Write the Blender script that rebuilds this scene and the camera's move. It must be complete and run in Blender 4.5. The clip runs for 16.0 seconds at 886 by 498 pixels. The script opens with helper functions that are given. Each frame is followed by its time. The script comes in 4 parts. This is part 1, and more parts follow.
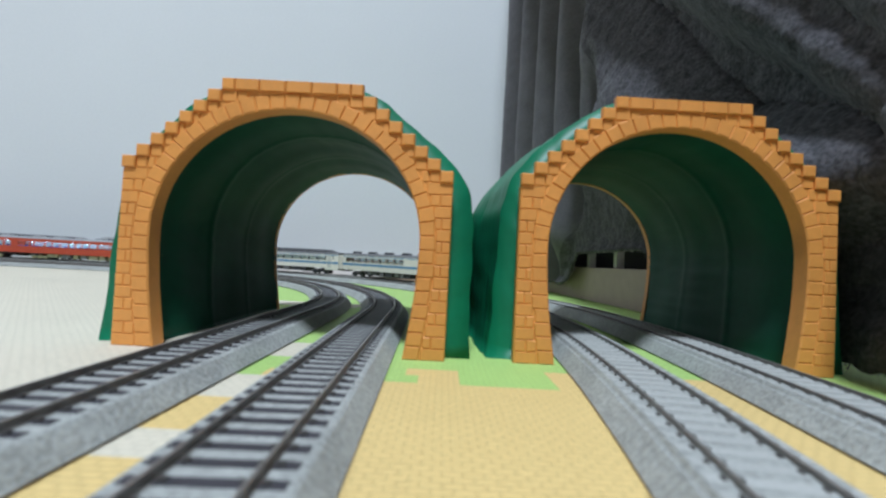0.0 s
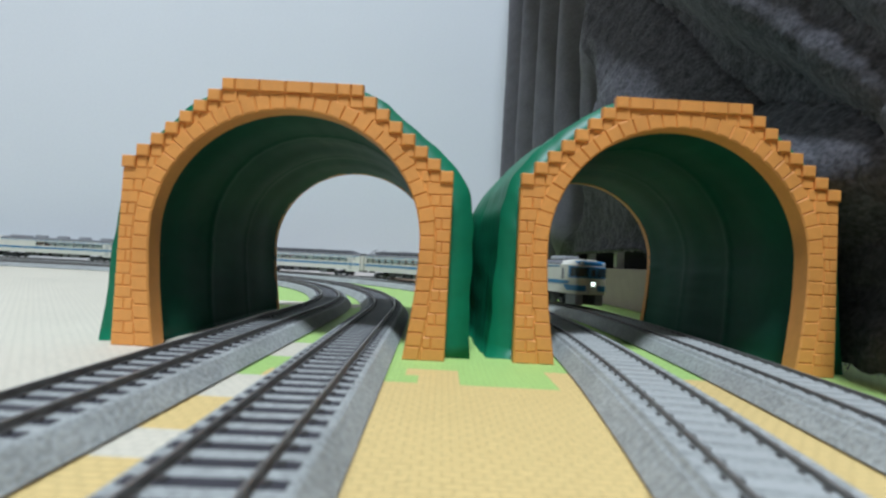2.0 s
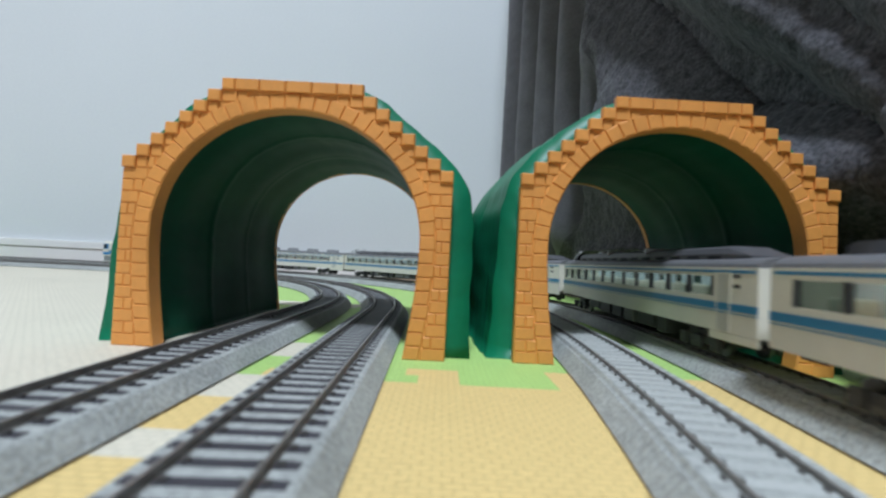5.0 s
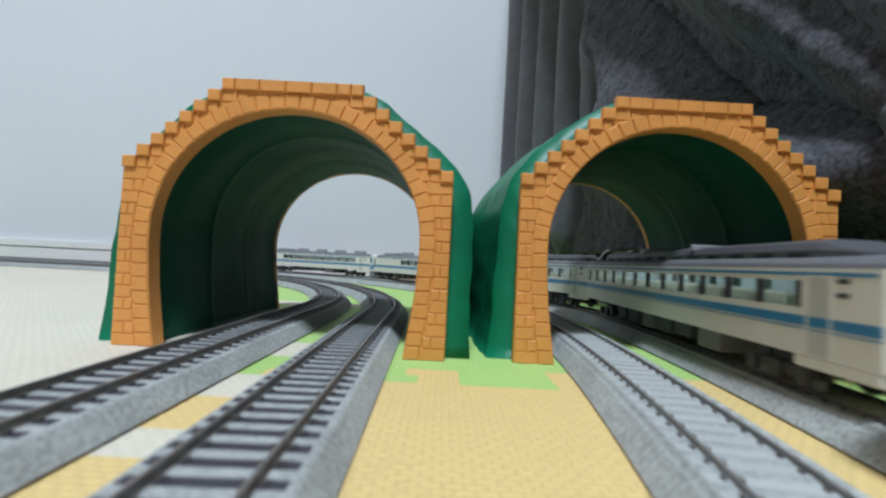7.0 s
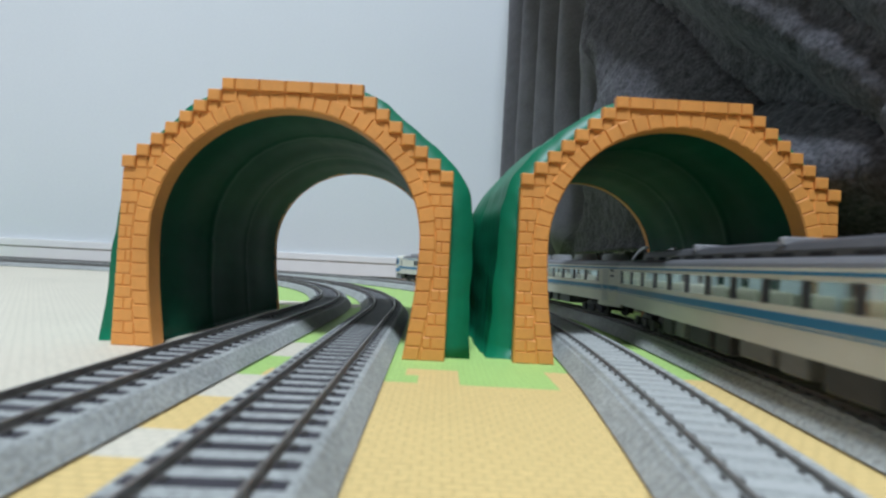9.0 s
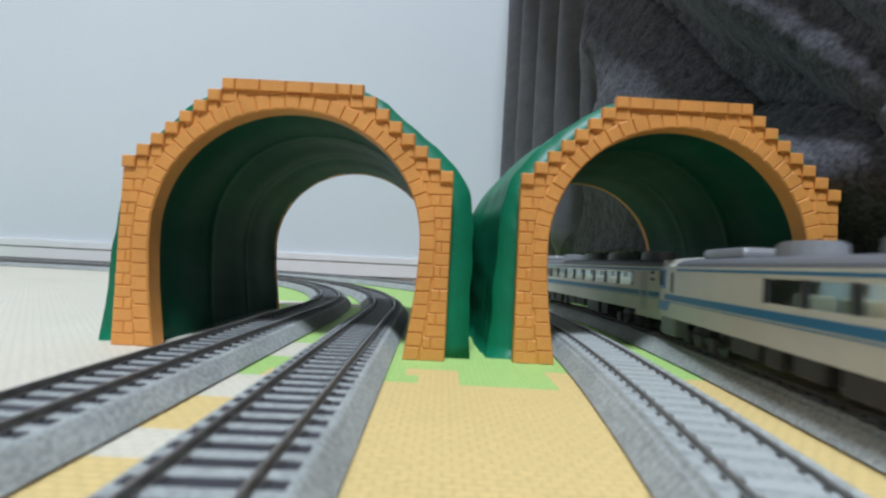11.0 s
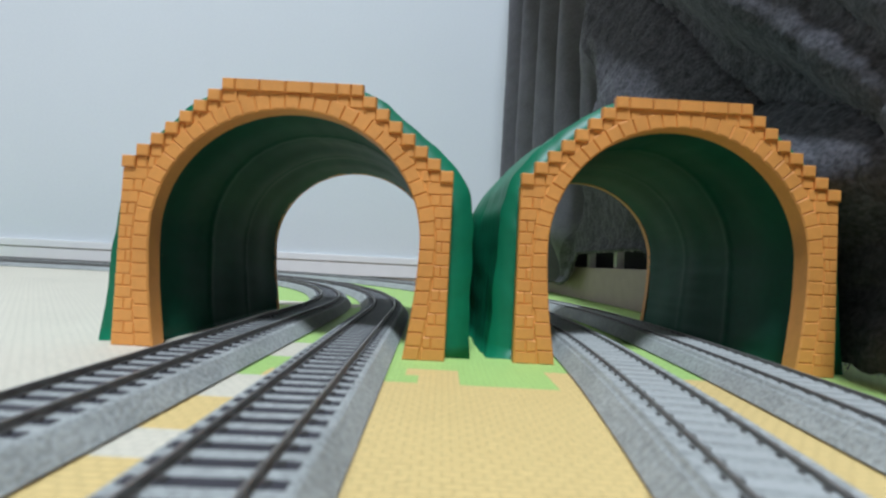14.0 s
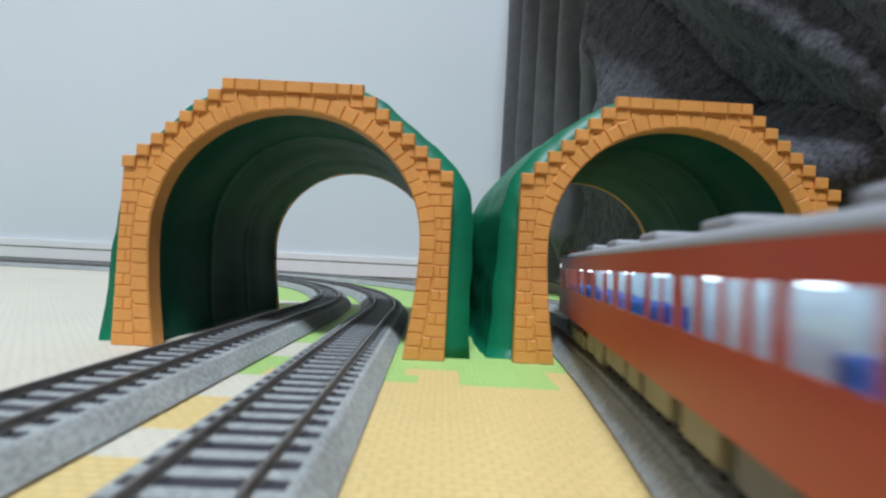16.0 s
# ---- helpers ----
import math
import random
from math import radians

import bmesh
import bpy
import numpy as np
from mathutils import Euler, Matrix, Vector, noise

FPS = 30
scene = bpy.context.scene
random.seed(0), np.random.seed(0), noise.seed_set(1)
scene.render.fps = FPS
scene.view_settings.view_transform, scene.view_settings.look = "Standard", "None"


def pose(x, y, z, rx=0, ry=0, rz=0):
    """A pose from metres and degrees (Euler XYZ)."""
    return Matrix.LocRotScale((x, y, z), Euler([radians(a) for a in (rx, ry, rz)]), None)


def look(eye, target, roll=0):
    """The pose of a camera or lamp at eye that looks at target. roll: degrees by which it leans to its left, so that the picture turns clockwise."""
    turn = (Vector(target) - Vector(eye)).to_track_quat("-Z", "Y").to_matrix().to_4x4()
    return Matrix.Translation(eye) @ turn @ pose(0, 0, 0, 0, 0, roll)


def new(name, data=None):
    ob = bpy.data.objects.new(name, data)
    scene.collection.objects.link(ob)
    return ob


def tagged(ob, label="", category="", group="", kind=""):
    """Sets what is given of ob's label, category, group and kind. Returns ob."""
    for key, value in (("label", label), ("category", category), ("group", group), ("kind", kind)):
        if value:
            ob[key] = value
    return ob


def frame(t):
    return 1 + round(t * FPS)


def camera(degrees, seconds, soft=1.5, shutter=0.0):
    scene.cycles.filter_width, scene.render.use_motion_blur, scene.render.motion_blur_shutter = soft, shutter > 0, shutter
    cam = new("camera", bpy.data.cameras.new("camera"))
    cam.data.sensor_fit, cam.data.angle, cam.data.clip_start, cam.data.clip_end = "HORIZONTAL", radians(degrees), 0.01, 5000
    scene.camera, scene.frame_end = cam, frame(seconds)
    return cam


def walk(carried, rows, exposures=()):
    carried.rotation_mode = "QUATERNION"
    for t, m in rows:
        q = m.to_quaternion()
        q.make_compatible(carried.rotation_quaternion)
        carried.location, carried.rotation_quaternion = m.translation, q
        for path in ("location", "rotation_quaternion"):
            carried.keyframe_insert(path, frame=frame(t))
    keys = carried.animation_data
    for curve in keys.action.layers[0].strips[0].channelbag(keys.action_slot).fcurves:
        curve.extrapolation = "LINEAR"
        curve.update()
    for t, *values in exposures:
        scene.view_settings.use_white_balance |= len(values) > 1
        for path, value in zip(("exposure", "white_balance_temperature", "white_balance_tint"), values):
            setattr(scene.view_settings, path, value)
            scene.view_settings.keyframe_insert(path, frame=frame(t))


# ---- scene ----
cam = camera(90.33, 16.0, soft=2.3, shutter=0.6)
cam.data.dof.use_dof = True
cam.data.dof.focus_distance = 0.240
cam.data.dof.aperture_fstop = 23.0
MM = 0.001
EYE = (0.0, 0.0, 0.02548)
AIM = (0.0, math.cos(radians(1.7256)), 0.02548 + math.sin(radians(1.7256)))
walk(cam, [(0.0, look(EYE, AIM, 2.94)), (16.0, look(EYE, AIM, 2.94))], exposures=[(0.0, 0.0), (16.0, 0.0)])

# ---------------------------------------------------------------- light
world = bpy.data.worlds.new("room_world")
scene.world = world
world.use_nodes = True
world.node_tree.nodes["Background"].inputs[0].default_value = (0.55, 0.62, 0.72, 1)
world.node_tree.nodes["Background"].inputs[1].default_value = 0.01


def ceiling_lamp(x, y, z, size, watts, colour):
    data = bpy.data.lights.new("ceiling_lamp", "AREA")
    data.shape, data.size, data.energy, data.color = "DISK", size, watts, colour
    ob = new("ceiling_lamp", data)
    ob.matrix_world = pose(x, y, z)
    return ob


ceiling_lamp(-0.08, -1.00, 2.28, 0.45, 96, (0.725, 0.84, 1.0))


# ---------------------------------------------------------------- materials
def mat(name, colour, rough=0.5, metal=0.0, grain=0.0, grain_size=200.0, stain=0.0, stain_size=30.0,
        bump=0.0, bump_size=400.0, spec=0.5, emit=None, emit_strength=0.0, sheen=0.0, per_object=0.0):
    m = bpy.data.materials.new(name)
    m.use_nodes = True
    nt = m.node_tree
    b = nt.nodes["Principled BSDF"]
    b.inputs["Roughness"].default_value = rough
    b.inputs["Metallic"].default_value = metal
    b.inputs["Specular IOR Level"].default_value = spec
    b.inputs["Base Color"].default_value = (*colour, 1)
    if sheen:
        b.inputs["Sheen Weight"].default_value = sheen
        b.inputs["Sheen Roughness"].default_value = 0.4
    tc = nt.nodes.new("ShaderNodeTexCoord")
    last = None
    for amount, size in ((grain, grain_size), (stain, stain_size)):
        if amount <= 0:
            continue
        n = nt.nodes.new("ShaderNodeTexNoise")
        n.inputs["Scale"].default_value = size
        n.inputs["Detail"].default_value = 4
        nt.links.new(tc.outputs["Object"], n.inputs["Vector"])
        mr = nt.nodes.new("ShaderNodeMapRange")
        mr.inputs["From Min"].default_value, mr.inputs["From Max"].default_value = 0.3, 0.7
        mr.inputs["To Min"].default_value, mr.inputs["To Max"].default_value = 1 - amount, 1 + amount
        nt.links.new(n.outputs["Fac"], mr.inputs["Value"])
        mx = nt.nodes.new("ShaderNodeMix")
        mx.data_type, mx.blend_type = "RGBA", "MULTIPLY"
        mx.inputs["Factor"].default_value = 1
        if last is None:
            mx.inputs["A"].default_value = (*colour, 1)
        else:
            nt.links.new(last, mx.inputs["A"])
        nt.links.new(mr.outputs["Result"], mx.inputs["B"])
        last = mx.outputs["Result"]
    if per_object:
        oi = nt.nodes.new("ShaderNodeObjectInfo")
        mr = nt.nodes.new("ShaderNodeMapRange")
        mr.inputs["To Min"].default_value, mr.inputs["To Max"].default_value = 1 - per_object, 1 + per_object
        nt.links.new(oi.outputs["Random"], mr.inputs["Value"])
        mx = nt.nodes.new("ShaderNodeMix")
        mx.data_type, mx.blend_type = "RGBA", "MULTIPLY"
        mx.inputs["Factor"].default_value = 1
        if last is None:
            mx.inputs["A"].default_value = (*colour, 1)
        else:
            nt.links.new(last, mx.inputs["A"])
        nt.links.new(mr.outputs["Result"], mx.inputs["B"])
        last = mx.outputs["Result"]
    if last is not None:
        nt.links.new(last, b.inputs["Base Color"])
    if bump:
        n = nt.nodes.new("ShaderNodeTexNoise")
        n.inputs["Scale"].default_value = bump_size
        n.inputs["Detail"].default_value = 5
        nt.links.new(tc.outputs["Object"], n.inputs["Vector"])
        bp = nt.nodes.new("ShaderNodeBump")
        bp.inputs["Strength"].default_value = bump
        bp.inputs["Distance"].default_value = 0.0006
        nt.links.new(n.outputs["Fac"], bp.inputs["Height"])
        nt.links.new(bp.outputs["Normal"], b.inputs["Normal"])
    if emit:
        b.inputs["Emission Color"].default_value = (*emit, 1)
        b.inputs["Emission Strength"].default_value = emit_strength
    return m


def glass_mat(name, tint, gloss):
    m = bpy.data.materials.new(name)
    m.use_nodes = True
    nt = m.node_tree
    nt.nodes.clear()
    out = nt.nodes.new("ShaderNodeOutputMaterial")
    tr = nt.nodes.new("ShaderNodeBsdfTransparent")
    tr.inputs["Color"].default_value = (*tint, 1)
    gl = nt.nodes.new("ShaderNodeBsdfGlossy")
    gl.inputs["Roughness"].default_value = 0.08
    mx = nt.nodes.new("ShaderNodeMixShader")
    mx.inputs["Fac"].default_value = gloss
    nt.links.new(tr.outputs[0], mx.inputs[1])
    nt.links.new(gl.outputs[0], mx.inputs[2])
    nt.links.new(mx.outputs[0], out.inputs["Surface"])
    return m


def mat_sheet(name, colour, weave):
    """Printed soft play mat, embossed with a small woven brick relief."""
    m = mat(name, colour, rough=0.65, grain=0.05, grain_size=900, stain=0.05, stain_size=14, spec=0.3)
    nt = m.node_tree
    b = nt.nodes["Principled BSDF"]
    tc = nt.nodes.new("ShaderNodeTexCoord")
    br = nt.nodes.new("ShaderNodeTexBrick")
    br.inputs["Scale"].default_value = 1.0
    br.inputs["Brick Width"].default_value = 0.0026
    br.inputs["Row Height"].default_value = 0.0014
    br.inputs["Mortar Size"].default_value = 0.00028
    br.inputs["Mortar Smooth"].default_value = 0.9
    br.inputs["Color1"].default_value = (1, 1, 1, 1)
    br.inputs["Color2"].default_value = (0.78, 0.78, 0.78, 1)
    br.inputs["Mortar"].default_value = (0, 0, 0, 1)
    nt.links.new(tc.outputs["Object"], br.inputs["Vector"])
    bp = nt.nodes.new("ShaderNodeBump")
    bp.inputs["Strength"].default_value = weave
    bp.inputs["Distance"].default_value = 0.0005
    nt.links.new(br.outputs["Color"], bp.inputs["Height"])
    nt.links.new(bp.outputs["Normal"], b.inputs["Normal"])
    old = b.inputs["Base Color"].links[0].from_socket
    mr = nt.nodes.new("ShaderNodeMapRange")
    mr.inputs["To Min"].default_value, mr.inputs["To Max"].default_value = 0.86, 1.04
    nt.links.new(br.outputs["Color"], mr.inputs["Value"])
    mx = nt.nodes.new("ShaderNodeMix")
    mx.data_type, mx.blend_type = "RGBA", "MULTIPLY"
    mx.inputs["Factor"].default_value = 1
    nt.links.new(old, mx.inputs["A"])
    nt.links.new(mr.outputs["Result"], mx.inputs["B"])
    nt.links.new(mx.outputs["Result"], b.inputs["Base Color"])
    return m


M_YELLOW = mat_sheet("mat_yellow", (0.75, 0.545, 0.225), 0.45)
M_GREEN = mat_sheet("mat_green", (0.42, 0.62, 0.19), 0.45)
M_CREAM = mat_sheet("mat_cream", (0.68, 0.62, 0.49), 0.3)
M_FLOOR = mat("floor_wood", (0.35, 0.24, 0.15), 0.5, grain=0.15, grain_size=40)
M_WALL = mat("wall_paper", (0.66, 0.68, 0.68), 0.85, grain=0.015, grain_size=300, stain=0.012, stain_size=5, bump=0.25, bump_size=600, spec=0.2)
M_SIDE = mat("side_wall_grey", (0.20, 0.195, 0.19), 0.9, grain=0.03, grain_size=40)
M_CEIL = mat("ceiling_white", (0.5, 0.5, 0.5), 0.9, grain=0.02, grain_size=40)
M_BASE = mat("baseboard_white", (0.80, 0.78, 0.75), 0.45, grain=0.02, grain_size=60)
M_ORANGE = mat("orange_plastic", (0.72, 0.30, 0.07), 0.48, stain=0.08, stain_size=60, grain=0.04, grain_size=700, bump=0.08, bump_size=1500, per_object=0.03)
M_GREENP = mat("green_plastic", (0.004, 0.155, 0.074), 0.42, spec=0.3, stain=0.16, stain_size=50, grain=0.05, grain_size=400, bump=0.05, bump_size=160)
# same plastic as the hill, darkened: the tunnels' inner shade put into its colour
M_LINING_SHADED = mat("green_plastic_shaded", (0.004, 0.066, 0.036), 0.5, stain=0.16, stain_size=50, grain=0.05, grain_size=400, bump=0.05, bump_size=160, spec=0.18)
M_BALLAST = mat("ballast_grey", (0.35, 0.36, 0.338), 0.88, grain=0.24, grain_size=1150, stain=0.12, stain_size=90, bump=0.5, bump_size=1150, spec=0.25)
M_SLEEPER = mat("sleeper_dark", (0.045, 0.042, 0.05), 0.6, grain=0.15, grain_size=900, per_object=0.12)
M_CONCRETE = mat("sleeper_concrete", (0.41, 0.418, 0.395), 0.75, grain=0.10, grain_size=1500, per_object=0.06)
M_FASTENER = mat("fastener_dark", (0.06, 0.055, 0.05), 0.6, grain=0.1, grain_size=900)
M_RAIL = mat("rail_nickel", (0.22, 0.205, 0.19), 0.45, metal=0.35, grain=0.12, grain_size=300)
M_RAILHEAD = mat("rail_head_worn", (0.34, 0.32, 0.30), 0.36, metal=0.6, grain=0.15, grain_size=300)
M_JOINER = mat("joiner_silver", (0.5, 0.5, 0.5), 0.35, metal=0.8, grain=0.05, grain_size=300)
M_FLEECE = mat("fleece_grey", (0.080, 0.077, 0.084), 0.95, grain=0.45, grain_size=700, stain=0.30, stain_size=170, bump=1.0, bump_size=330, spec=0.1, sheen=0.12)
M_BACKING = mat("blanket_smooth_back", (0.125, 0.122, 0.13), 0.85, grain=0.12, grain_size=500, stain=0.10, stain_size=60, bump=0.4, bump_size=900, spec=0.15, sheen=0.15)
M_PILE = mat("fleece_pile", (0.135, 0.131, 0.142), 0.9, stain=0.4, stain_size=120, spec=0.15, sheen=0.2)
isl = M_PILE.node_tree.nodes.new("ShaderNodeNewGeometry")
isr = M_PILE.node_tree.nodes.new("ShaderNodeMapRange")
isr.inputs["To Min"].default_value, isr.inputs["To Max"].default_value = 0.35, 2.2
ism = M_PILE.node_tree.nodes.new("ShaderNodeMix")
ism.data_type, ism.blend_type = "RGBA", "MULTIPLY"
ism.inputs["Factor"].default_value = 1
M_PILE.node_tree.links.new(isl.outputs["Random Per Island"], isr.inputs["Value"])
M_PILE.node_tree.links.new(M_PILE.node_tree.nodes["Principled BSDF"].inputs["Base Color"].links[0].from_socket, ism.inputs["A"])
M_PILE.node_tree.links.new(isr.outputs["Result"], ism.inputs["B"])
M_PILE.node_tree.links.new(ism.outputs["Result"], M_PILE.node_tree.nodes["Principled BSDF"].inputs["Base Color"])
M_PANEL = mat("panel_beige", (0.40, 0.30, 0.27), 0.6, grain=0.05, grain_size=120)
# near-black that stands in for the shade inside gaps and slots
M_DARK = mat("recess_shade_dark", (0.02, 0.02, 0.022), 0.8, grain=0.1, grain_size=100)
M_SLAT = mat("slat_pale", (0.5, 0.48, 0.46), 0.6, grain=0.05, grain_size=100)
M_CARCREAM = mat("car_cream", (0.72, 0.69, 0.59), 0.26, stain=0.03, stain_size=120, grain=0.015, grain_size=900)
M_CARBLUE = mat("car_blue", (0.035, 0.20, 0.36), 0.38, grain=0.04, grain_size=500)
M_CABBLUE = mat("cab_blue", (0.04, 0.23, 0.48), 0.35, grain=0.04, grain_size=500)
M_CARROOF = mat("car_roof_grey", (0.15, 0.15, 0.155), 0.5, grain=0.06, grain_size=600)
M_DRUM = mat("roof_drum_grey", (0.27, 0.275, 0.28), 0.5, grain=0.06, grain_size=600)
M_SKIRT = mat("skirt_grey", (0.27, 0.275, 0.28), 0.5, grain=0.08, grain_size=500)
M_HOOD = mat("roof_hood_grey", (0.085, 0.085, 0.09), 0.5, grain=0.1, grain_size=600)
M_DOOR = mat("car_door_cream", (0.50, 0.49, 0.43), 0.35, stain=0.04, stain_size=120, grain=0.02, grain_size=900)
M_ROOFDARK = mat("roof_gear_dark", (0.05, 0.05, 0.055), 0.5, grain=0.1, grain_size=600)
M_SILVER = mat("roof_unit_silver", (0.42, 0.42, 0.43), 0.33, metal=0.5, grain=0.06, grain_size=500)
M_UNDER = mat("underframe_black", (0.045, 0.045, 0.048), 0.6, grain=0.15, grain_size=500)
M_UNDERG = mat("underframe_grey", (0.16, 0.16, 0.16), 0.6, grain=0.1, grain_size=500)
M_WHEEL = mat("wheel_metal", (0.12, 0.12, 0.12), 0.4, metal=0.8, grain=0.05, grain_size=300)
M_SEATB = mat("seat_blue", (0.03, 0.10, 0.40), 0.6, grain=0.05, grain_size=300)
M_SEATT = mat("seat_cream", (0.64, 0.61, 0.52), 0.6, grain=0.05, grain_size=300)
M_INTER = mat("interior_pale", (0.50, 0.58, 0.64), 0.6, grain=0.03, grain_size=300)
M_RED = mat("car_vermilion", (0.52, 0.078, 0.042), 0.36, stain=0.04, stain_size=90, grain=0.02, grain_size=900)
M_REDROOF = mat("red_car_roof", (0.36, 0.36, 0.37), 0.5, grain=0.05, grain_size=600)
M_UNDERT = mat("underframe_tan", (0.30, 0.27, 0.17), 0.6, grain=0.12, grain_size=400)
M_LAMPW = mat("lit_headlamp", (0.9, 0.95, 0.92), 0.3, emit=(0.80, 1.0, 0.90), emit_strength=2.6)
M_LAMPS = mat("small_lit_lamp", (0.9, 0.95, 0.95), 0.3, emit=(0.85, 0.95, 1.0), emit_strength=1.6)
M_LAMPO = mat("unlit_lamp", (0.75, 0.75, 0.75), 0.2)
M_CABINL = mat("lit_ceiling_strip", (0.9, 0.95, 1.0), 0.4, emit=(0.80, 0.94, 1.0), emit_strength=7.5)
M_STRIPW = mat("dim_ceiling_strip", (0.9, 0.95, 0.95), 0.4, emit=(0.95, 1.0, 0.98), emit_strength=3.2)
M_PANE = glass_mat("window_glass", (0.78, 0.86, 0.85), 0.12)
M_PANER = glass_mat("clear_window_glass", (0.80, 0.88, 0.92), 0.10)
M_WINDSCREEN = mat("windscreen_dark", (0.03, 0.05, 0.06), 0.12, grain=0.1, grain_size=300, spec=0.6)


# ---------------------------------------------------------------- mesh helpers (millimetres in, metres out)
def finish(name, bm, materials, smooth=False):
    me = bpy.data.meshes.new(name)
    bmesh.ops.recalc_face_normals(bm, faces=bm.faces)
    bmesh.ops.scale(bm, vec=(MM, MM, MM), verts=bm.verts)
    bm.to_mesh(me)
    bm.free()
    for m in (materials if isinstance(materials, (list, tuple)) else [materials]):
        me.materials.append(m)
    if smooth:
        for p in me.polygons:
            p.use_smooth = True
    return me


def part(name, bm, material, parent=None, label="", smooth=False):
    ob = new(name, finish(name, bm, material, smooth))
    if parent is not None:
        ob.parent = parent
    if label:
        tagged(ob, label)
    return ob


def raw(name, verts, faces, material, parent=None, smooth=False):
    me = bpy.data.meshes.new(name)
    me.from_pydata([(x * MM, y * MM, z * MM) for x, y, z in verts], [], faces)
    for m in (material if isinstance(material, (list, tuple)) else [material]):
        me.materials.append(m)
    if smooth:
        for p in me.polygons:
            p.use_smooth = True
    ob = new(name, me)
    if parent is not None:
        ob.parent = parent
    return ob


def box(bm, x0, x1, y0, y1, z0, z1, bevel=0.0, mi=0):
    v = [bm.verts.new(c) for c in ((x0, y0, z0), (x1, y0, z0), (x1, y1, z0), (x0, y1, z0),
                                   (x0, y0, z1), (x1, y0, z1), (x1, y1, z1), (x0, y1, z1))]
    fs = [bm.faces.new([v[i] for i in q]) for q in ((3, 2, 1, 0), (4, 5, 6, 7), (0, 1, 5, 4), (1, 2, 6, 5), (2, 3, 7, 6), (3, 0, 4, 7))]
    for f in fs:
        f.material_index = mi
    if bevel:
        es = list({e for f in fs for e in f.edges})
        r = bmesh.ops.bevel(bm, geom=es, offset=bevel, segments=2, profile=0.5, affect="EDGES")
        for f in r["faces"]:
            f.material_index = mi


def cyl(bm, c, r, h, axis="z", n=14, r2=None):
    m = Matrix.Translation(c)
    if axis == "y":
        m = m @ Matrix.Rotation(radians(90), 4, "X")
    if axis == "x":
        m = m @ Matrix.Rotation(radians(90), 4, "Y")
    bmesh.ops.create_cone(bm, cap_ends=True, segments=n, radius1=r, radius2=r if r2 is None else r2, depth=h, matrix=m)


def thing(name, x, y, z, label, category, group="", kind="", rz=0.0):
    e = new(name)
    e.empty_display_size = 0.01
    e.matrix_world = pose(x * MM, y * MM, z * MM, 0, 0, rz)
    return tagged(e, label, category, group, kind)


# ---------------------------------------------------------------- room
def slab(name, x0, x1, y0, y1, z0, z1, material):
    bm = bmesh.new()
    box(bm, x0, x1, y0, y1, z0, z1)
    return tagged(part(name, bm, material), kind="structure")


slab("floor", -2300, 1500, -2600, 900, -40, -2, M_FLOOR)
slab("ceiling", -2400, 1600, -2700, 1000, 2400, 2460, M_CEIL)
slab("wall_west", -2400, -2300, -2700, 1000, -40, 2400, M_SIDE)
slab("wall_east", 1500, 1600, -2700, 1000, -40, 2400, M_SIDE)
slab("wall_south", -2300, 1500, -2700, -2600, -40, 2400, M_SIDE)

# back wall, turned a little so that it recedes behind the blanket
WALL_TURN = 9.0
WALL_X, WALL_Y = -300.0, 610.0
back = pose(WALL_X * MM, WALL_Y * MM, 0, 0, 0, WALL_TURN)
bm = bmesh.new()
box(bm, -2300, 1900, 0, 90, -40, 2400)
wall_north = tagged(part("wall_north", bm, M_WALL), kind="structure")
wall_north.matrix_world = back
bm = bmesh.new()
box(bm, -2300, 1900, -5.0, -0.2, 0, 18.3)
box(bm, -2300, 1900, -6.5, -0.2, 19.0, 28.6, bevel=0.8)
baseboard = tagged(part("baseboard", bm, M_BASE), "white moulded baseboard with a thin groove", kind="structure")
baseboard.matrix_world = back

# ---------------------------------------------------------------- play mat on the floor
def mat_colour(x, y):
    """0 yellow, 1 green, 2 cream: the print of the mat."""
    j = 3.0 * noise.noise((x * 0.05, y * 0.05, 2.0))
    if -44 <= x < -30:
        if y < 52.6: return 0
        if y < 62 : return 2
        if y < 78 : return 0
        if y < 94 : return 2
        if y < 98 and x > -37: return 0
        if y < 112: return 1
        if y < 128: return 2
        if y < 139: return 1
        if y < 160: return 2 if x > -37 else 1
        if y < 232: return 1
        if y < 246: return 2
        return 1
    if x < -44:
        if y > 200:
            d = math.hypot(x + 310, y - 184)
            if x > -310 and 257 - d < 46 + 3 * j and d < (400 if x > -150 else 300):
                return 2 if 226 < y < 243 else 1
            if x <= -310 and y > 425 + j:
                return 1
        return 2
    if x < 25:
        if y < 92 + j: return 0
        if y < 104 and -8 < x < 4 and not (y < 99 and x < -5): return 0
        return 1
    if x < 70:
        return 0 if y < 107 + j else 1
    if 95 < x < 102 and 90 < y < 96: return 0
    return 0 if y < 60 + j else 1


def axis(lo, hi, a, b, fine, coarse):
    out = list(np.arange(lo, a, coarse)) + list(np.arange(a, b, fine)) + list(np.arange(b, hi + 1, coarse))
    return [float(v) for v in out]


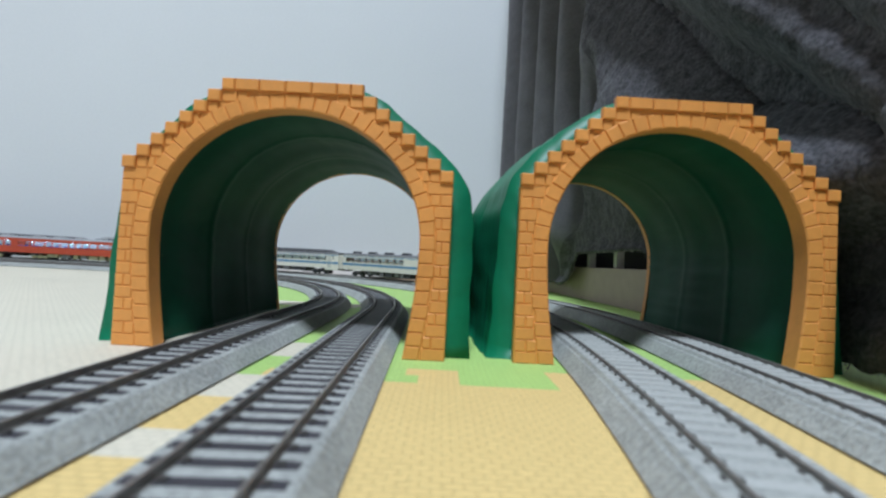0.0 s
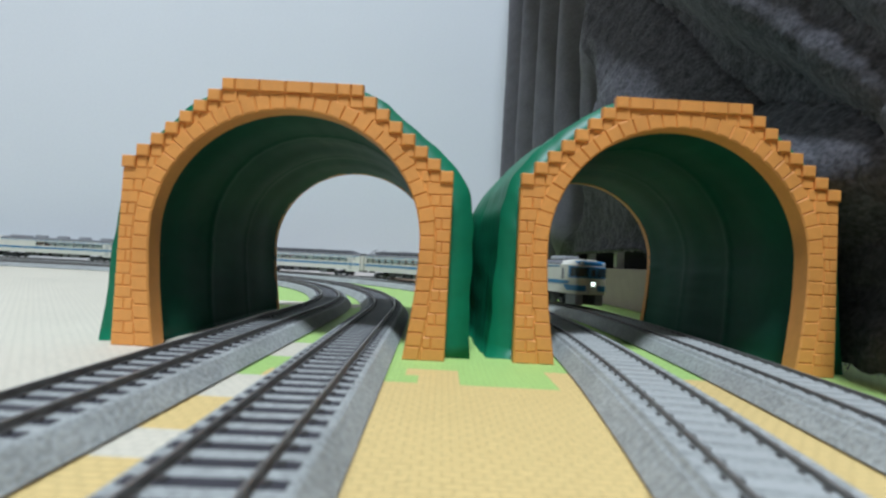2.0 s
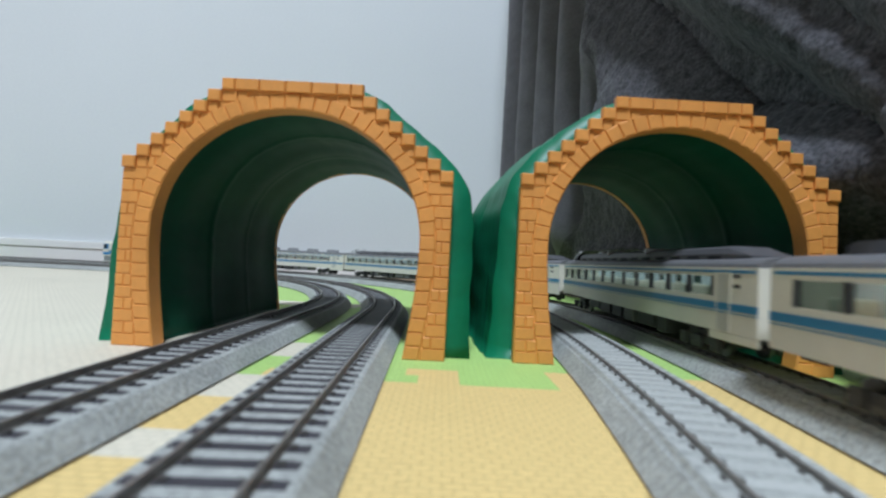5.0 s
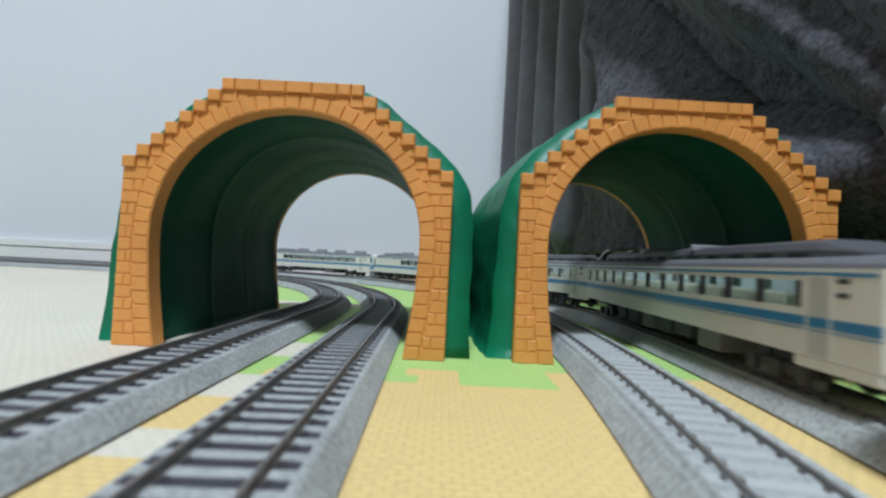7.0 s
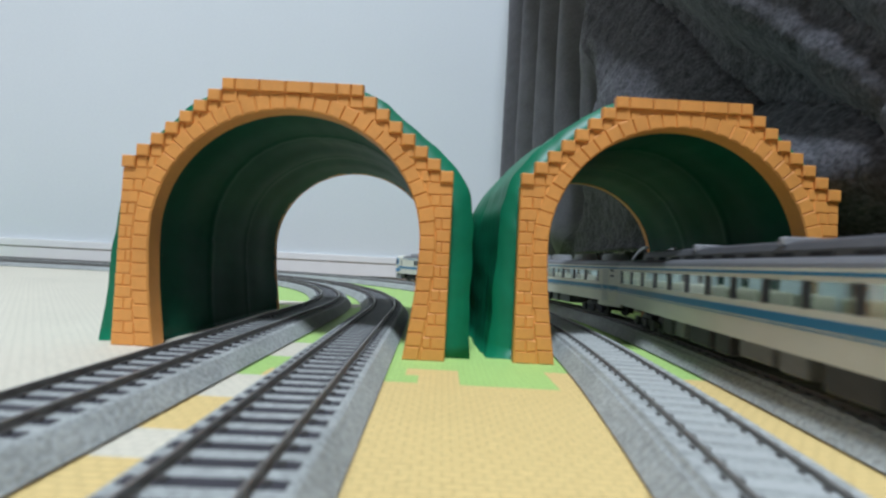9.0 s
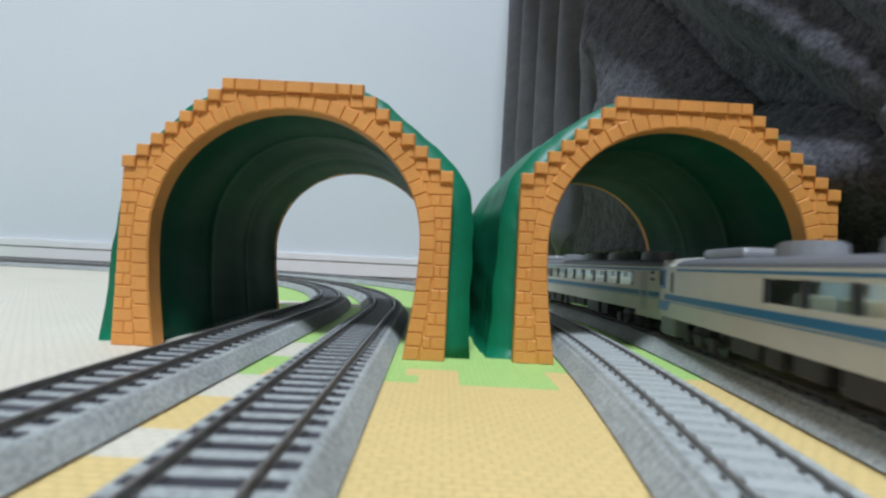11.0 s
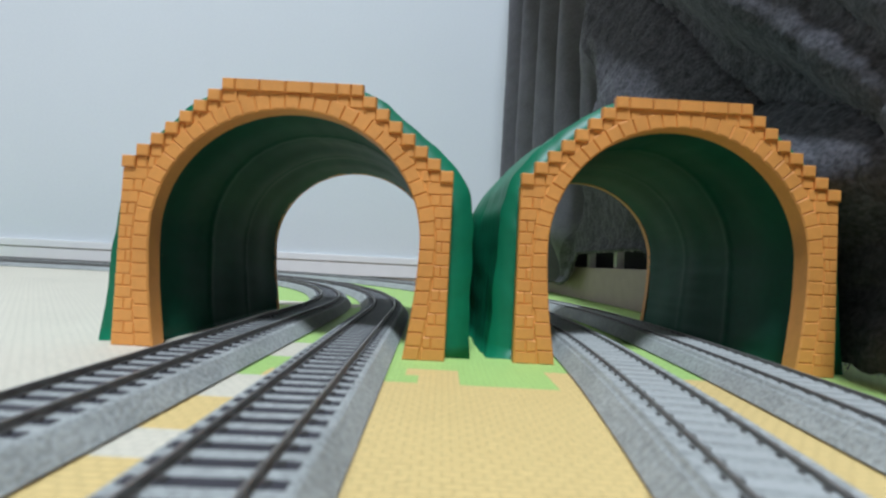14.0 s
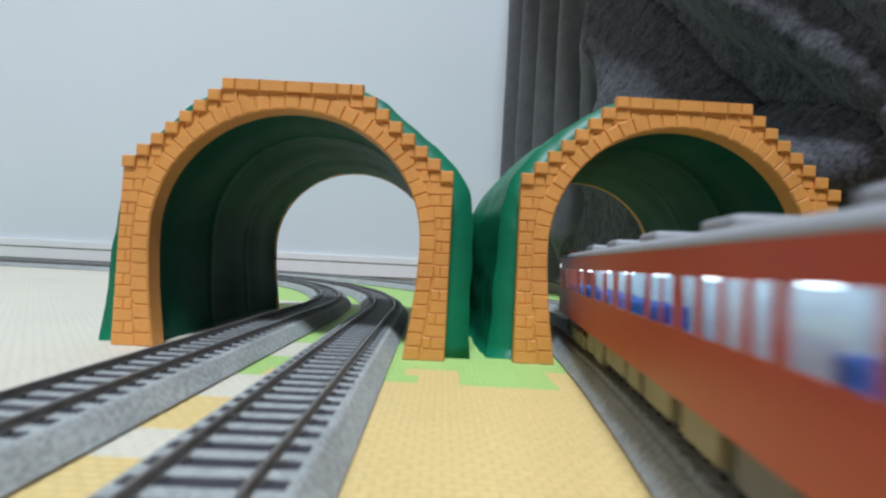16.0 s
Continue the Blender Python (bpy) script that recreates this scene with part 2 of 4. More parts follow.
xs = axis(-900, 480, -220, 140, 3.0, 30)
ys = axis(-480, 560, 21, 315, 3.0, 30)
mverts = [(x, y, 0.0) for y in ys for x in xs]
mfaces, mcols = [], []
W = len(xs)
for j in range(len(ys) - 1):
    for i in range(W - 1):
        mfaces.append((j * W + i, j * W + i + 1, (j + 1) * W + i + 1, (j + 1) * W + i))
        mcols.append(mat_colour((xs[i] + xs[i + 1]) / 2, (ys[j] + ys[j + 1]) / 2))
play_mat = raw("ground", mverts, mfaces, [M_YELLOW, M_GREEN, M_CREAM])
play_mat.data.polygons.foreach_set("material_index", mcols)
tagged(play_mat, "embossed play mat printed cream, yellow and light green", kind="structure")

# ---------------------------------------------------------------- railway lines
RAIL = 5.33          # rail head above the mat
Y0 = 184.0


class Line:
    """A railway line in plan, made of straights and arcs; s = 0 where it turns into the far bend."""

    def __init__(self, x, y, heading, segments):
        self.rows, s = [], 0.0
        for length, bend in segments:
            self.rows.append((s, length, bend, x, y, heading))
            x, y, heading = self.step(x, y, heading, bend, length)
            s += length
        self.length = s

    @staticmethod
    def step(x, y, h, k, d):
        if abs(k) < 1e-9:
            return x + d * math.cos(h), y + d * math.sin(h), h
        return x + (math.sin(h + k * d) - math.sin(h)) / k, y - (math.cos(h + k * d) - math.cos(h)) / k, h + k * d

    def at(self, s, loop=True):
        if loop:
            s = s % self.length
        for s0, length, bend, x, y, h in self.rows:
            if s <= s0 + length + 1e-6:
                return self.step(x, y, h, bend, s - s0)
        s0, length, bend, x, y, h = self.rows[-1]
        return self.step(x, y, h, bend, s - s0)


QUARTER = math.pi / 2
LEFT_X, LOW_Y = -480.0, -110.0


def outer_line(xa, r, rn, bend):
    """Closed line: far bend, back straight, left end, low straight, and the easy curve past the tunnels."""
    dx = (315 + rn) * (1 - math.cos(bend))
    y1 = Y0 - (315 + rn) * math.sin(bend)
    xb = xa - dx
    return Line(xa, Y0, QUARTER, [
        (r * QUARTER, 1 / r), (xa - r - LEFT_X, 0), (r * QUARTER, 1 / r), (Y0 - LOW_Y, 0), (r * QUARTER, 1 / r),
        (xb - r - LEFT_X, 0), (r * QUARTER, 1 / r), (y1 - LOW_Y, 0), (315 * bend, -1 / 315), (rn * bend, 1 / rn)])


line_a = Line(-52.4, -140, radians(90.2), [(324, 0), (257 * radians(89.8), 1 / 257), (270, 0)])
line_b = Line(-16.4, -140, radians(91.45), [(324.1, 0), (290 * radians(88.55), 1 / 290), (265, 0)])
line_c = outer_line(46.5, 323, 900, radians(9.8))
line_d = outer_line(79.5, 356, 1000, radians(8.8))


def sweep(line, s0, s1, profile, step, closed=True):
    """Cross-section (offset to the left of travel, height) carried along the line."""
    n = max(1, int(math.ceil((s1 - s0) / step)))
    verts, faces, k = [], [], len(profile)
    for i in range(n + 1):
        x, y, h = line.at(s0 + (s1 - s0) * i / n, False)
        for o, z in profile:
            verts.append((x - o * math.sin(h), y + o * math.cos(h), z))
    for i in range(n):
        for j in range(k if closed else k - 1):
            a, b = i * k + j, i * k + (j + 1) % k
            faces.append((a, a + k, b + k, b))
    if closed:
        faces.append(tuple(range(k)))
        faces.append(tuple(n * k + j for j in reversed(range(k))))
    return verts, faces


def bed_profile(top):
    """Ballast shoulder with a small lip that stands clear of the mat."""
    half = [(10.5, 0.0), (10.5, 0.35), (11.4, 0.5), (8.7, 3.6), (8.2, 3.85), (7.7, top)]
    return half + [(-o, z) for o, z in reversed(half)]


def rail_profile(o):
    # foot, web, head; the fifth to ninth sides are the worn running surface
    return [(o + 0.34, 3.9), (o + 0.34, 4.08), (o + 0.12, 4.2), (o + 0.12, 4.9), (o + 0.22, 5.02), (o + 0.22, 5.27), (o + 0.15, RAIL),
            (o - 0.15, RAIL), (o - 0.22, 5.27), (o - 0.22, 5.02), (o - 0.12, 4.9), (o - 0.12, 4.2), (o - 0.34, 4.08), (o - 0.34, 3.9)]


def sleeper_mesh(concrete):
    bm = bmesh.new()
    if concrete:
        box(bm, -1.05, 1.05, -7.5, 7.5, 3.6, 4.6)
        for o in (-4.8, 4.8):
            for d in (-0.85, 0.85):
                box(bm, -0.4, 0.4, o + d - 0.25, o + d + 0.25, 4.58, 4.85, mi=1)
        return finish("sleeper", bm, [M_CONCRETE, M_FASTENER])
    box(bm, -0.85, 0.85, -7.7, 7.7, 3.6, 4.02)
    for o in (-4.8, 4.8):
        for d in (-1.0, 1.0):
            box(bm, -0.4, 0.4, o + d - 0.35, o + d + 0.35, 4.0, 4.35, mi=1)
    return finish("sleeper", bm, [M_SLEEPER, M_FASTENER])


SLEEPERS = {False: sleeper_mesh(False), True: sleeper_mesh(True)}
PITCH = 3.95


def track_section(line, s0, s1, concrete):
    xm, ym, hm = line.at((s0 + s1) / 2, False)
    kind = "pale concrete" if concrete else "dark wooden"
    bent = abs(line.at(s0, False)[2] - line.at(s1, False)[2]) > 0.1
    e = thing("track_section", 0, 0, 0, f"{'curved' if bent else 'straight'} model track, grey ballast bed, {kind} sleepers", "model track", "track sections")
    v, f = sweep(line, s0, s1 - 0.12, bed_profile(4.5 if concrete else 3.9), 8)
    raw("roadbed", v, f, M_BALLAST, e)
    for o in (4.8, -4.8):
        v, f = sweep(line, s0, s1 - 0.1, rail_profile(o), 6)
        rail = raw("rail", v, f, [M_RAIL, M_RAILHEAD], e)
        rail.data.polygons.foreach_set("material_index", [1 if i < len(f) - 2 and i % 14 in (5, 6, 7) else 0 for i in range(len(f))])
    for o in (4.8, -4.8):
        v, f = sweep(line, s0, s0 + 3.4, [(o + 0.5, 4.1), (o + 0.5, 4.75), (o - 0.5, 4.75), (o - 0.5, 4.1)], 4)
        raw("rail_joiner", v, f, M_JOINER, e)
    near = xm > -160 and -60 < ym < 330
    n = int((s1 - s0) / PITCH)
    p = (s1 - s0) / n
    joined_v, joined_f, joined_m = [], [], []
    me = SLEEPERS[concrete]
    for i in range(n):
        x, y, h = line.at(s0 + (i + 0.5) * p, False)
        if near:
            ob = new("sleeper", me)
            ob.parent = e
            ob.matrix_basis = pose(x * MM, y * MM, 0, 0, 0, math.degrees(h))
        else:
            c, s = math.cos(h), math.sin(h)
            base = len(joined_v)
            joined_v += [(x + (a.co.x * c - a.co.y * s) / MM, y + (a.co.x * s + a.co.y * c) / MM, a.co.z / MM) for a in me.vertices]
            joined_f += [tuple(base + k for k in q.vertices) for q in me.polygons]
            joined_m += [q.material_index for q in me.polygons]
    if joined_v:
        ob = raw("sleepers", joined_v, joined_f, list(me.materials), e)
        ob.data.polygons.foreach_set("material_index", joined_m)
        tagged(ob, kind="stuff")
    return e


def lay(line, concrete, first):
    cuts, s = [0.0], first
    while s < line.length - 60:
        cuts.append(s)
        s += 186.0
    cuts.append(line.length)
    for a, b in zip(cuts, cuts[1:]):
        track_section(line, a, b, concrete)


lay(line_a, False, 140)
lay(line_b, False, 140)
lay(line_c, True, 124)
lay(line_d, True, 124)

# ---------------------------------------------------------------- toy tunnels
def opening(t):
    """Edge of the tunnel mouth, t from 0 (left foot) to 1 (right foot), and its outward direction."""
    leg = 30.0
    total = 2 * leg + math.pi * 34.0
    d = t * total
    if d < leg:
        z = d
        return -(32.0 + 3.0 * math.sin(z / leg * QUARTER)), z, -1.0, 0.0
    if d > total - leg:
        z = total - d
        return 32.0 + 3.0 * math.sin(z / leg * QUARTER), z, 1.0, 0.0
    a = math.pi - (d - leg) / 34.0
    return 35.0 * math.cos(a), 30 + 33.3 * math.sin(a), math.cos(a), math.sin(a)


def prism(bm, poly, y0, y1, inset):
    """Brick: the polygon (x, z) pulled from y0 to y1 with its front edge eased."""
    cx = sum(p[0] for p in poly) / len(poly)
    cz = sum(p[1] for p in poly) / len(poly)

    def ring(y, k):
        out = []
        for x, z in poly:
            d = math.hypot(x - cx, z - cz)
            g = max(0.2, 1 - k / d)
            out.append(bm.verts.new((cx + (x - cx) * g, y, cz + (z - cz) * g)))
        return out
    e = inset
    a, b, c = ring(y0, 0), ring(y1 + e * 0.9, 0), ring(y1, e)
    n = len(poly)
    for p, q in ((a, b), (b, c)):
        for i in range(n):
            bm.faces.new((p[i], p[(i + 1) % n], q[(i + 1) % n], q[i]))
    bm.faces.new(list(reversed(c)))


ROW_H = 70.6 / 23


def portal(parent, y_front, sign, depth=4.6, grow=0.0):
    """Orange brick portal: a wall with the horseshoe mouth, its voussoirs and its stepped courses. sign -1 faces the camera."""
    e = sign
    # wall
    k = 90
    bm = bmesh.new()
    loops = []
    for y in (y_front - e * 0.05, y_front - e * depth):
        inner, outer = [], []
        for i in range(k + 1):
            x, z, ox, oz = opening(i / k)
            x, z = x + ox * grow, z + oz * grow
            inner.append(bm.verts.new((x, y, z)))
            lim = []
            if abs(ox) > 1e-6: lim.append((42.6 - abs(x)) / abs(ox))
            if oz > 1e-6: lim.append((70.0 - z) / oz)
            q = 21.5 * abs(ox) + 24.5 * oz
            if q > 1e-6: lim.append((21.5 * 41.2 + 24.5 * 48.0 - 21.5 * abs(x) - 24.5 * z) / q)
            g = min(lim)
            outer.append(bm.verts.new((x + ox * g, y, z + oz * g)))
        loops.append((inner, outer))
    (ai, ao), (bi, bo) = loops
    for i in range(k):
        bm.faces.new((ai[i], ai[i + 1], ao[i + 1], ao[i]))
        bm.faces.new((bi[i], bo[i], bo[i + 1], bi[i + 1]))
        bm.faces.new((ai[i], bi[i], bi[i + 1], ai[i + 1]))
        bm.faces.new((ao[i], ao[i + 1], bo[i + 1], bo[i]))
    for i in (0, k):
        bm.faces.new((ai[i], ao[i], bo[i], bi[i]))
    wall = part("portal", bm, M_ORANGE, parent, "moulded orange plastic brick portal")
    rng = random.Random(5)
    back_y = y_front - e * 1.1

    def brick(poly, proud):
        bm = bmesh.new()
        prism(bm, poly, back_y, y_front + e * proud, 0.42)
        part("brick", bm, M_ORANGE, wall)

    # voussoirs round the mouth
    total = 60 + math.pi * 34.0
    count = 47
    g = 0.02 / total
    for i in range(count):
        a, b = i / count + g, (i + 1) / count - g
        mid = (a + b) / 2
        pin = [opening(t) for t in (a, mid, b)]
        th = max(4.3, grow + 2.5) + rng.uniform(-0.3, 0.25)
        poly = [(x + ox * (grow + 0.02), z + oz * (grow + 0.02)) for x, z, ox, oz in pin] + [(x + ox * th, z + oz * th) for x, z, ox, oz in reversed(pin)]
        brick(poly, 0.34 + rng.uniform(-0.06, 0.06))
    # courses
    for r in range(23):
        z0, z1 = r * ROW_H + 0.015, (r + 1) * ROW_H - 0.015
        step = max(0, r - 15)
        xo = 43.0 - 3.5 * step
        zm = (z0 + z1) / 2
        if zm < 30:
            xi = 32.0 + 3.0 * math.sin(zm / 30 * QUARTER) + 4.35
        else:
            q = 1 - ((zm - 30) / 37.7) ** 2
            xi = 39.2 * math.sqrt(q) if q > 0 else 0.0
        if r == 22:
            edges = [-18.5, -15.0, -8.6, -1.8, 5.0, 11.6, 15.2, 18.5]
            for a, b in zip(edges, edges[1:]):
                brick([(a + 0.08, z0), (b - 0.08, z0), (b - 0.08, z1), (a + 0.08, z1)], 1.0)
            continue
        for side in (-1, 1):
            spans, hi = [], xo
            if r >= 15:
                spans.append((xo - 3.5, xo, 1.0))
                hi = xo - 3.5
            lo = xi
            w = hi - lo
            if w > 9:
                cuts = [lo]
                x = hi - (3.4 if r % 2 else 6.6)
                mids = []
                while x > lo + 2.0:
                    mids.append(x)
                    x -= 6.6
                cuts += sorted(mids) + [hi]
            elif w > 3.2 and r % 2:
                cuts = [lo, lo + w * (0.42 + rng.uniform(-0.08, 0.08)), hi]
            else:
                cuts = [lo, hi]
            spans += [(a, b, 0.22 + rng.uniform(0, 0.08)) for a, b in zip(cuts, cuts[1:]) if b - a > 0.7]
            for a, b, proud in spans:
                pts = [(side * (a + 0.015), z0), (side * (b - 0.015), z0), (side * (b - 0.015), z1), (side * (a + 0.015), z1)]
                if side < 0:
                    pts.reverse()
                brick(pts, proud)
    return wall


def hill(parent, length, seed, side, lump):
    """Green plastic shell of the tunnel with soft folds, hollow, open at both ends."""
    nv, nt = 84, 120
    verts, faces = [], []

    def sup(a, hw, h, p, c):
        ca, sa = math.cos(a), math.sin(a)
        return hw * math.copysign(abs(ca) ** (2 / p), ca), h * abs(sa) ** (2 / p)
    for layer in (0, 1):
        for i in range(nv + 1):
            y = 4.5 + (length - 5.5) * i / nv
            v = i / nv
            for j in range(nt + 1):
                a = math.pi * j / nt
                if layer == 0:
                    swell = 1 + 0.035 * math.sin(v * math.pi) + 0.014 * noise.noise((v * 5 + seed, a * 3.0, seed)) + 0.008 * math.sin(a * 9 + 2.5 * math.sin(v * 7 + seed)) * math.sin(a)
                    x, z = sup(a, 48.4, 71.6, 2.6, 0)
                    x *= swell
                    x *= 1 + 0.06 * math.exp(-((z - 49) / 15) ** 2)
                    crease = 0.010 * noise.noise((v * 3 + seed, a * 11, 3.0)) + 0.009 * noise.noise((v * 16, a * 2.5 + seed, 9.0)) + 0.005 * noise.noise((v * 40, a * 3 + seed, 5.0))
                    x, z = x * (1 + crease), z * (1 + 0.6 * crease)
                    if x * side > 0:
                        x *= 1 + lump * math.exp(-((z - 38) / 22) ** 2) * (0.75 + 0.4 * math.sin(v * 6 + seed))
                    z *= 1 + (swell - 1) * 0.8
                    if z < 9:
                        x *= 1 + (9 - z) * 0.0025
                else:
                    rib = 2.9 - 1.5 * v + 0.12 * math.sin(v * 30) * (0.4 + 0.6 * math.sin(a)) + 0.7 * noise.noise((v * 4 + seed, a * 2.5, seed + 7)) + 0.3 * noise.noise((v * 3, a * 16, seed)) + 0.16 * noise.noise((v * 6, a * 40, seed)) - 0.3 * math.exp(-((v - 0.34 - 0.02 * math.sin(a * 3)) / 0.012) ** 2) - 0.2 * math.exp(-((v - 0.66) / 0.012) ** 2)
                    x, z, ox, oz = opening(1 - j / nt)
                    x, z = x + ox * rib, z + oz * rib
                verts.append((x, y, z))
    k = (nv + 1) * (nt + 1)
    w = nt + 1
    for i in range(nv):
        for j in range(nt):
            a = i * w + j
            faces.append((a, a + 1, a + w + 1, a + w))
            faces.append((k + a, k + a + w, k + a + w + 1, k + a + 1))
    for i in (0, nv):
        for j in range(nt):
            a = i * w + j
            q = (a, k + a, k + a + 1, a + 1)
            faces.append(q if i == 0 else q[::-1])
    for j in (0, nt):
        for i in range(nv):
            a = i * w + j
            faces.append((a, a + w, k + a + w, k + a))
    ob = raw("hill", verts, faces, [M_GREENP, M_LINING_SHADED], parent, smooth=True)
    # inner faces get the darkened green, with the shade painted in
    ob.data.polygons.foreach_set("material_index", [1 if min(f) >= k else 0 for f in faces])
    tagged(ob, "glossy green plastic hill shell with soft folds")
    return ob


def tunnel(x, y, rz, seed, label, side, lump, rise=1.0):
    e = thing("toy_tunnel", x, y, 0, label, "toy tunnel", "toy tunnels", rz=rz)
    hill(e, 91.0, seed, side, lump)
    portal(e, 0.0, -1)
    portal(e, 91.0, 1, 2.0, 1.2)
    e.scale.z = rise
    return e


tunnel(-41.2, 114.0, 0, 1.3, "green plastic toy tunnel with an orange brick portal over dark-sleepered tracks", 1, 0.045)
tunnel(62.8, 117.3, 1.0, 4.1, "green plastic toy tunnel with an orange brick portal over concrete-sleepered tracks", -1, 0.075, 1.022)

# ---------------------------------------------------------------- bed base and hanging fleece blanket
def bed_base():
    e = thing("bed_base", 0, 0, 0, "low beige bed base with a dark slot and pale slats", "bed base")
    turn = pose(0.116, 0.466, 0, 0, 0, -86.5)
    # the recess is a near-black block: the open slot's shade put into its colour
    for name, dims, m in (("front_panel", (-90, 205, 0, 18, 0, 27.5), M_PANEL), ("recess", (-90, 205, 16, 60, 27.6, 42), M_DARK)):
        bm = bmesh.new()
        box(bm, *dims, bevel=0.8)
        ob = part(name, bm, m, e)
        ob.matrix_basis = turn
    for x in (87, 138, 189):
        bm = bmesh.new()
        box(bm, x, x + 5, 3, 9, 27.4, 42.2, bevel=0.5)
        ob = part("slat", bm, M_SLAT, e)
        ob.matrix_basis = turn
    return e


bed_base()


def blanket():
    """Grey fleece hanging from above: upright flutes at the wall, broad drapes nearer the camera."""
    plan = [(98, 676), (101, 600), (104, 540), (107, 480), (109, 440), (111, 400), (114, 350), (118, 300), (122, 240), (124, 180), (125, 120), (127, 60), (134, -20), (142, -100)]
    d = [0.0]
    for a, b in zip(plan, plan[1:]):
        d.append(d[-1] + math.dist(a, b))
    nu, nz = 560, 300
    top = 640.0

    def ease(v, a, b):
        t = min(1.0, max(0.0, (v - a) / (b - a)))
        return t * t * (3 - 2 * t)

    def fold(v, w, steep):
        """Swag below an edge: it comes forward over the width w, then falls back beneath."""
        if v <= 0 or v >= 1.9 * w:
            return 0.0
        if v < w:
            return min(steep * w, 24.0) * ease(v, -0.25 * w, w)
        return min(steep * w, 24.0) * (1 - ease(v, w, 1.9 * w))
    smooth_part = []
    verts, faces = [], []
    for i in range(nu + 1):
        u = d[-1] * i / nu
        px = float(np.interp(u, d, [p[0] for p in plan]))
        py = float(np.interp(u, d, [p[1] for p in plan]))
        near = ease(-py, -262, -212)          # 0 at the wall, 1 beside the tunnel
        low = 38.0
        if py > 362:
            low = 38 - 27 * ease(py, 362, 392) + 14 * ease(py, 440, 640)
        low = low * (1 - near) + 3.0 * near
        for j in range(nz + 1):
            z = low + (top - low) * (j / nz) ** 1.25
            warp = 5 * noise.noise((py * 0.012, z * 0.014, 0.0))
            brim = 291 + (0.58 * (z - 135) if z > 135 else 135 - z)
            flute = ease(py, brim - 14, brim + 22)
            o = flute * 15.0 * math.sin(-math.log(max(py, 60) / 676) * 36 + 0.5 * math.sin(z * 0.012) + 0.002 * z)
            edge = 74 + 0.34 * (py - 118) if py < 171 else 92 + 1.06 * (py - 171)
            wide = 17 + 0.42 * max(0.0, py - 118)
            drape = fold(edge + 0.6 * warp - z, wide, 0.78)
            drape += fold(97 + 1.15 * (py - 118) + warp - z, 15 + 0.16 * max(0.0, py - 118), 0.85)
            drape += fold(128 + 1.2 * (py - 118) + warp - z, 22 + 0.12 * max(0.0, py - 118), 0.6)
            o += (1 - flute) * (drape + 5 * noise.noise((py * 0.016, z * 0.02, 4.0)))
            o += near * 8 * (1 - ease(z, 6, 26))
            o += (0.5 + 0.6 * (1 - flute)) * noise.noise((u * 0.09, z * 0.09, 1.0)) + 1.1 * (1 - flute) * noise.noise((u * 0.3, z * 0.3, 2.0))
            o += 4 * math.exp(-max(0, z - low) / 4) * (1 - near)
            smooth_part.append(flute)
            verts.append((px - o, py - 0.12 * o, z))
    w = nz + 1
    for i in range(nu):
        for j in range(nz):
            a = i * w + j
            faces.append((a, a + w, a + w + 1, a + 1))
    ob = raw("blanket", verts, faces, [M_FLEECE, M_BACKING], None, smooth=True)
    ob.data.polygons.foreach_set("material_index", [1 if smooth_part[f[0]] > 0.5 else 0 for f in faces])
    m = ob.modifiers.new("thickness", "SOLIDIFY")
    m.thickness, m.offset = 0.003, 1
    tagged(ob, "dark grey fluffy fleece blanket hanging in folds", "blanket")
    # the pile: short tufts standing off the cloth
    rng = np.random.default_rng(3)
    pts = np.array(verts)
    n = 230000
    ii = rng.integers(int(nu * 0.02), int(nu * 0.86), n)
    jj = (rng.random(n) ** 0.9 * nz * 0.80).astype(int)
    clump = rng.random((nu // 2 + 1, nz // 2 + 1))
    tall = clump[ii // 2, jj // 2]
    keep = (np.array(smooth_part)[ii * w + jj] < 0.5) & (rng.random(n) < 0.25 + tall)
    ii, jj, tall = ii[keep], jj[keep], tall[keep][:, None]
    n = len(ii)
    base = pts[ii * w + jj] + rng.normal(0, 0.5, (n, 3))
    du = pts[(ii + 1) * w + jj] - pts[ii * w + jj]
    dz = pts[ii * w + jj + 1] - pts[ii * w + jj]
    nrm = np.cross(dz, du)
    nrm /= np.linalg.norm(nrm, axis=1)[:, None] + 1e-9
    nrm *= np.where(nrm[:, :1] > 0, -1, 1)
    side = rng.normal(0, 1, (n, 3))
    side -= nrm * np.sum(side * nrm, axis=1)[:, None]
    side /= np.linalg.norm(side, axis=1)[:, None] + 1e-9
    lean = rng.normal(0, 1, (n, 3)) * 0.9 + np.array([0, 0, -0.5])
    tip = base + nrm * rng.uniform(0.6, 1.3, (n, 1)) * (0.5 + 1.4 * tall) + lean
    tv = np.stack([base - side * 0.35 - nrm * 0.2, base + side * 0.35 - nrm * 0.2, tip], 1).reshape(-1, 3)
    pile = raw("pile", [tuple(v) for v in tv.tolist()], [(3 * q, 3 * q + 1, 3 * q + 2) for q in range(n)], M_PILE, ob)
    tagged(pile, kind="stuff")
    return ob


blanket()

# ---------------------------------------------------------------- model trains (x forward, y left, z above the rail heads)
HALF_L, HALF_W, SKIRT, GUTTER = 75.5, 9.7, 7.0, 22.4
WIN_LO, WIN_HI = 15.4, 20.2


def roof_section(n=14, hw=HALF_W - 0.1, rise=2.8, gutter=GUTTER):
    return [(hw * math.cos(a), gutter + rise * math.sin(a) ** 0.8) for a in [math.pi * i / n for i in range(n + 1)]]


